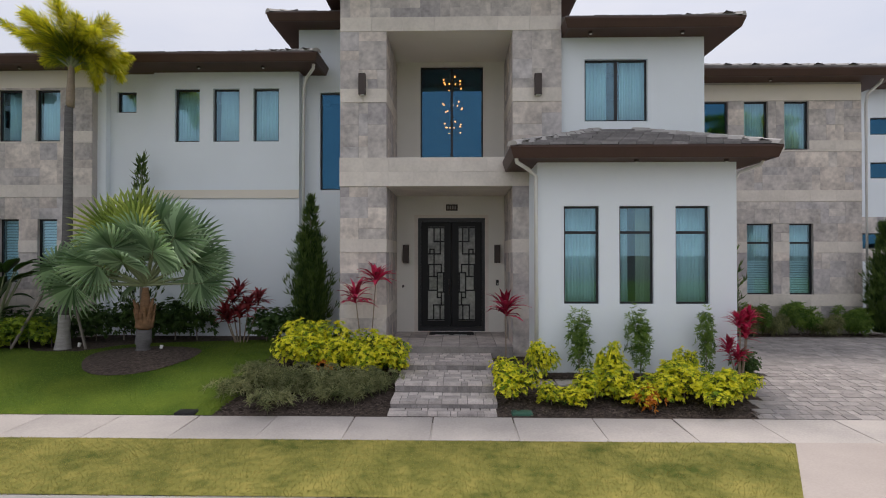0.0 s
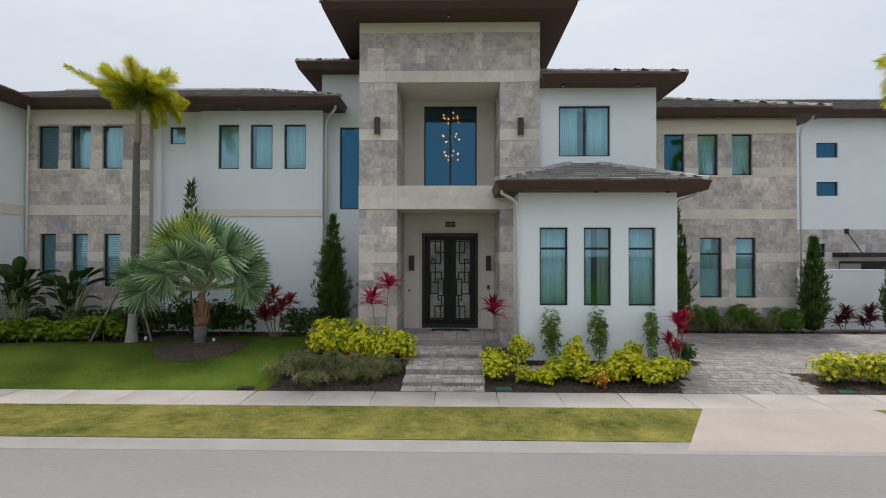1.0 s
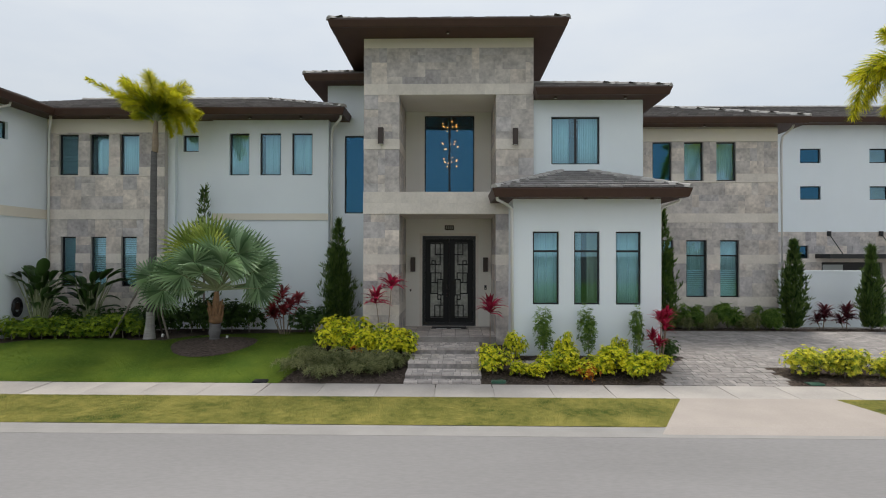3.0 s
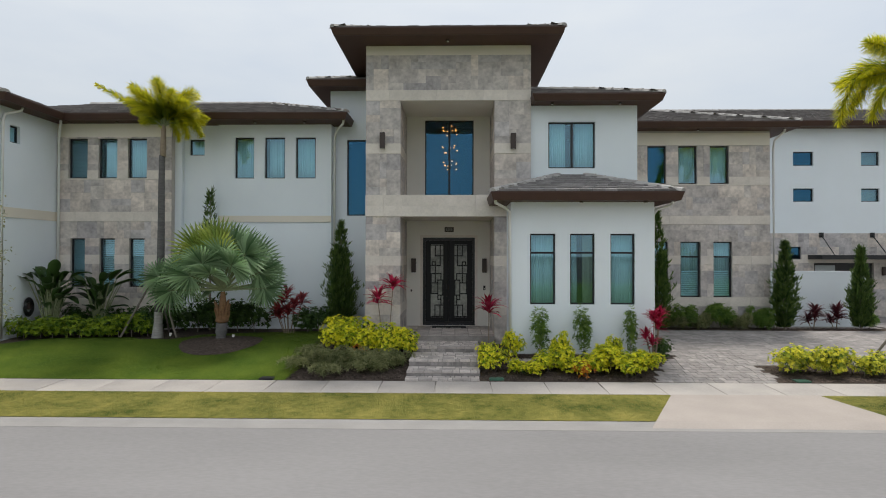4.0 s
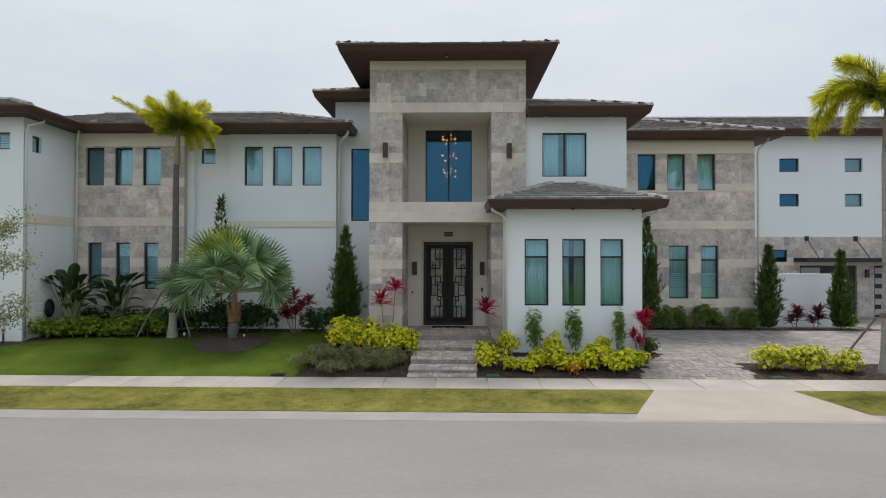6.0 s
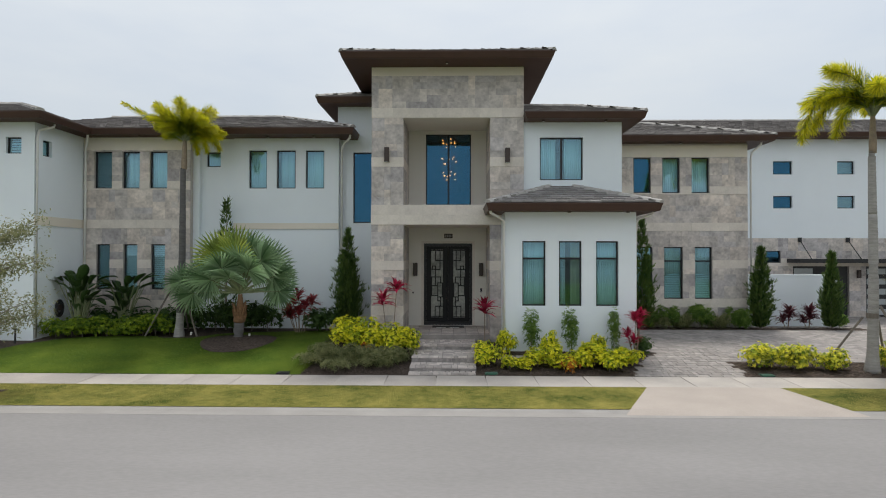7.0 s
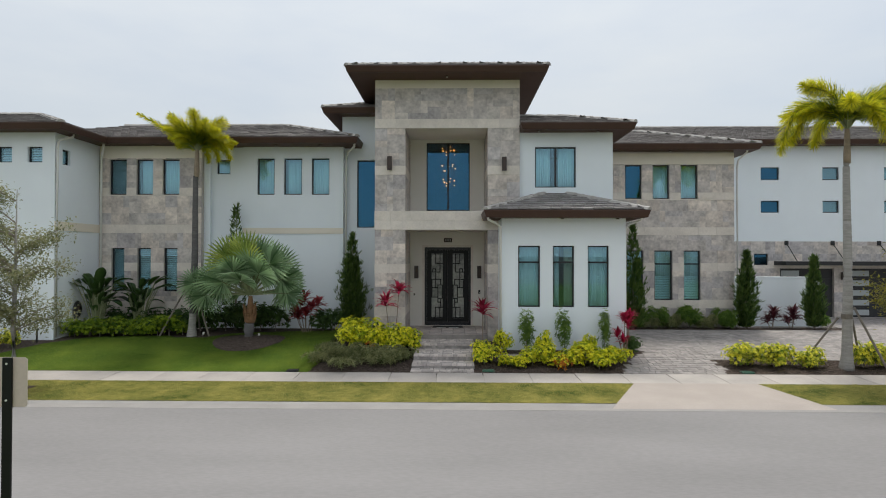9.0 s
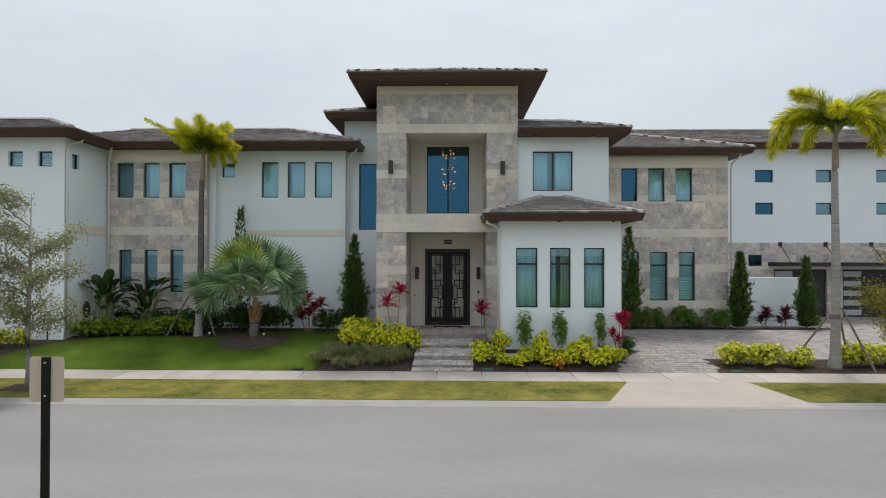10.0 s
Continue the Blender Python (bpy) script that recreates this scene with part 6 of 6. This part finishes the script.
lid(-4.75, -6.36, "dark drain cover at the edge of the lawn", IRON, "drain_cover")
def spot(x, y):
    o = tagged(empty("garden_spotlight", (x, y, ground_z(x, y))), "small pale garden spotlight in the mulch", "spotlight", "garden spotlights")
    bm = bmesh.new(); tube(bm, [(0, 0, -.05), (0, 0, .10)], .012, 6); part("spike", bm, BRONZE, o)
    bm = bmesh.new(); tube(bm, [(0, -.02, .07), (0, .02, .16)], [.032, .042], 10); part("head", bm, PIPE, o, "pale lamp head")
for x, y in ((-9.15, -2.7), (-6.95, -3.0), (11.0, -5.2)):
    spot(x, y)
pad = tagged(empty("stone_pad", (2.45, -4.75, ground_z(2.45, -4.75))), "pale flat paving stones set in the mulch", "paving stone")
for k in range(3):
    part("paving_stone", boxes((-.72 + .49 * k, -.25 + .49 * k, -.24, .24, -.04, .03), bevel=.01), CONCRETE, pad)
hr = tagged(empty("hose_reel", (-14.38, -2.2, 1.52)), "coiled dark hose on a wall reel", "hose reel")
bm = bmesh.new()
for k in range(5):
    rr = .16 + .028 * k
    tube(bm, [(.10 + .02 * (k % 2), rr * .85 * math.cos(a * .3142), rr * 1.15 * math.sin(a * .3142)) for a in range(21)], .022, 6)
part("hose", bm, FRAME, hr, "coiled dark hose", True)
part("bracket", boxes((0, .16, -.05, .05, -.08, .14)), BRONZE, hr)
pipe_st = tagged(empty("standpipe", (-14.75, -3.75, .5)), "short dark standpipe beside the wall", "standpipe")
bm = bmesh.new(); tube(bm, [(0, 0, -.1), (0, 0, .42)], .03, 8); part("pipe", bm, FRAME, pipe_st)
part("cap", boxes((-.045, .045, -.045, .045, .42, .46)), FRAME, pipe_st)

# road sign seen from behind
SIGNBACK = mat("bare_aluminium_sign_back", (0.62, 0.50, 0.44), 0.55, 0.06, 2, 40, 0.03, 0.4)
sg = tagged(empty("road_sign", (-4.14, -18.95, -.1)), "back of a road sign on a black square post", "road sign")
part("post", boxes((-.047, .047, -.014, .010, -.2, 2.70), bevel=.003), IRON, sg, "flat black steel post")
bm = bmesh.new()
rim = [(cx + .035 * math.cos(a), 2.455 + cz + .035 * math.sin(a)) for cx, cz, q in ((.155, .21, 0), (-.155, .21, 1), (-.155, -.21, 2), (.155, -.21, 3)) for a in [(q + k / 5) * math.pi / 2 for k in range(6)]]
face = bm.faces.new([bm.verts.new((x, .012, z)) for x, z in rim])
for v in bmesh.ops.extrude_face_region(bm, geom=[face])['geom']:
    if isinstance(v, bmesh.types.BMVert): v.co.y += .004
bmesh.ops.recalc_face_normals(bm, faces=bm.faces)
part("plate", bm, SIGNBACK, sg, "plain tan-grey back of the sign plate")
for z in (2.64, 2.28):
    bm = bmesh.new(); tube(bm, [(0, -.014, z), (0, -.024, z)], .010, 8); part("bolt", bm, PIPE, sg)

# ---- driveway pavers ----
def on_drive(x, y):
    if y < -6.5 or y > 6.25: return False
    if y < -4.85: return 5.35 + (y + 6.5) * .57 < x < 8.8
    if y < 0.15: return x > (5.35 + (y + 6.5) * .57 if y < -3.7 else 6.4)
    return x > 16.9 if y < 1.6 else (y > 2.2 and x > 12.8) or x > 16.9
drive = tagged(sheet("driveway", 5.2, 40, WALK_Y1 + .01, 6.28, 60, 40, PAVER_BASE, -.035), "driveway of mixed grey pavers", "driveway", kind="structure")
vs, fs = [], []
count = 0
y = WALK_Y1 + .01
while y < 6.1:
    d = .23
    x = 5.0 + random.uniform(0, .2)
    while x < 24.5:
        w = random.choice((.16, .23, .31, .38))
        cx, cy = x + w / 2, y + d / 2
        if on_drive(cx, cy):
            z = ground_z(cx, cy) + random.uniform(-.002, .003)
            if count < 300 and cx < 9.3 and cy < -3.2:
                paver_piece("paver", round(w - .005, 3), d - .005, .05, drive, Matrix.Translation((cx, cy, z)) @ Euler((math.atan((ground_z(cx, cy + .1) - ground_z(cx, cy - .1)) / .2), 0, 0)).to_matrix().to_4x4(), PAVER)
                count += 1
            else:
                i = len(vs)
                g = .002
                for px, py in ((x + g, y + g), (x + w - g, y + g), (x + w - g, y + d - g), (x + g, y + d - g)):
                    vs.append((px, py, ground_z(px, py) + z - ground_z(cx, cy)))
                for px, py in ((x + g, y + g), (x + w - g, y + g), (x + w - g, y + d - g), (x + g, y + d - g)):
                    vs.append((px, py, ground_z(px, py) - .035))
                fs.append((i, i + 1, i + 2, i + 3)); fs.append((i + 4, i + 5, i + 1, i)); fs.append((i + 7, i + 4, i, i + 3)); fs.append((i + 5, i + 6, i + 2, i + 1))
        x += w
    y += d
PAVER_FIELD = mat("grey_mixed_paver_field", (0.245, 0.228, 0.222), 0.85, 0.16, 4, 40, 0.3, 0.3, tint=(0.315, 0.285, 0.268), rand=0.17, island=True)
fld = pydata("paver_field", vs, fs, PAVER_FIELD, drive); fld["kind"] = "stuff"
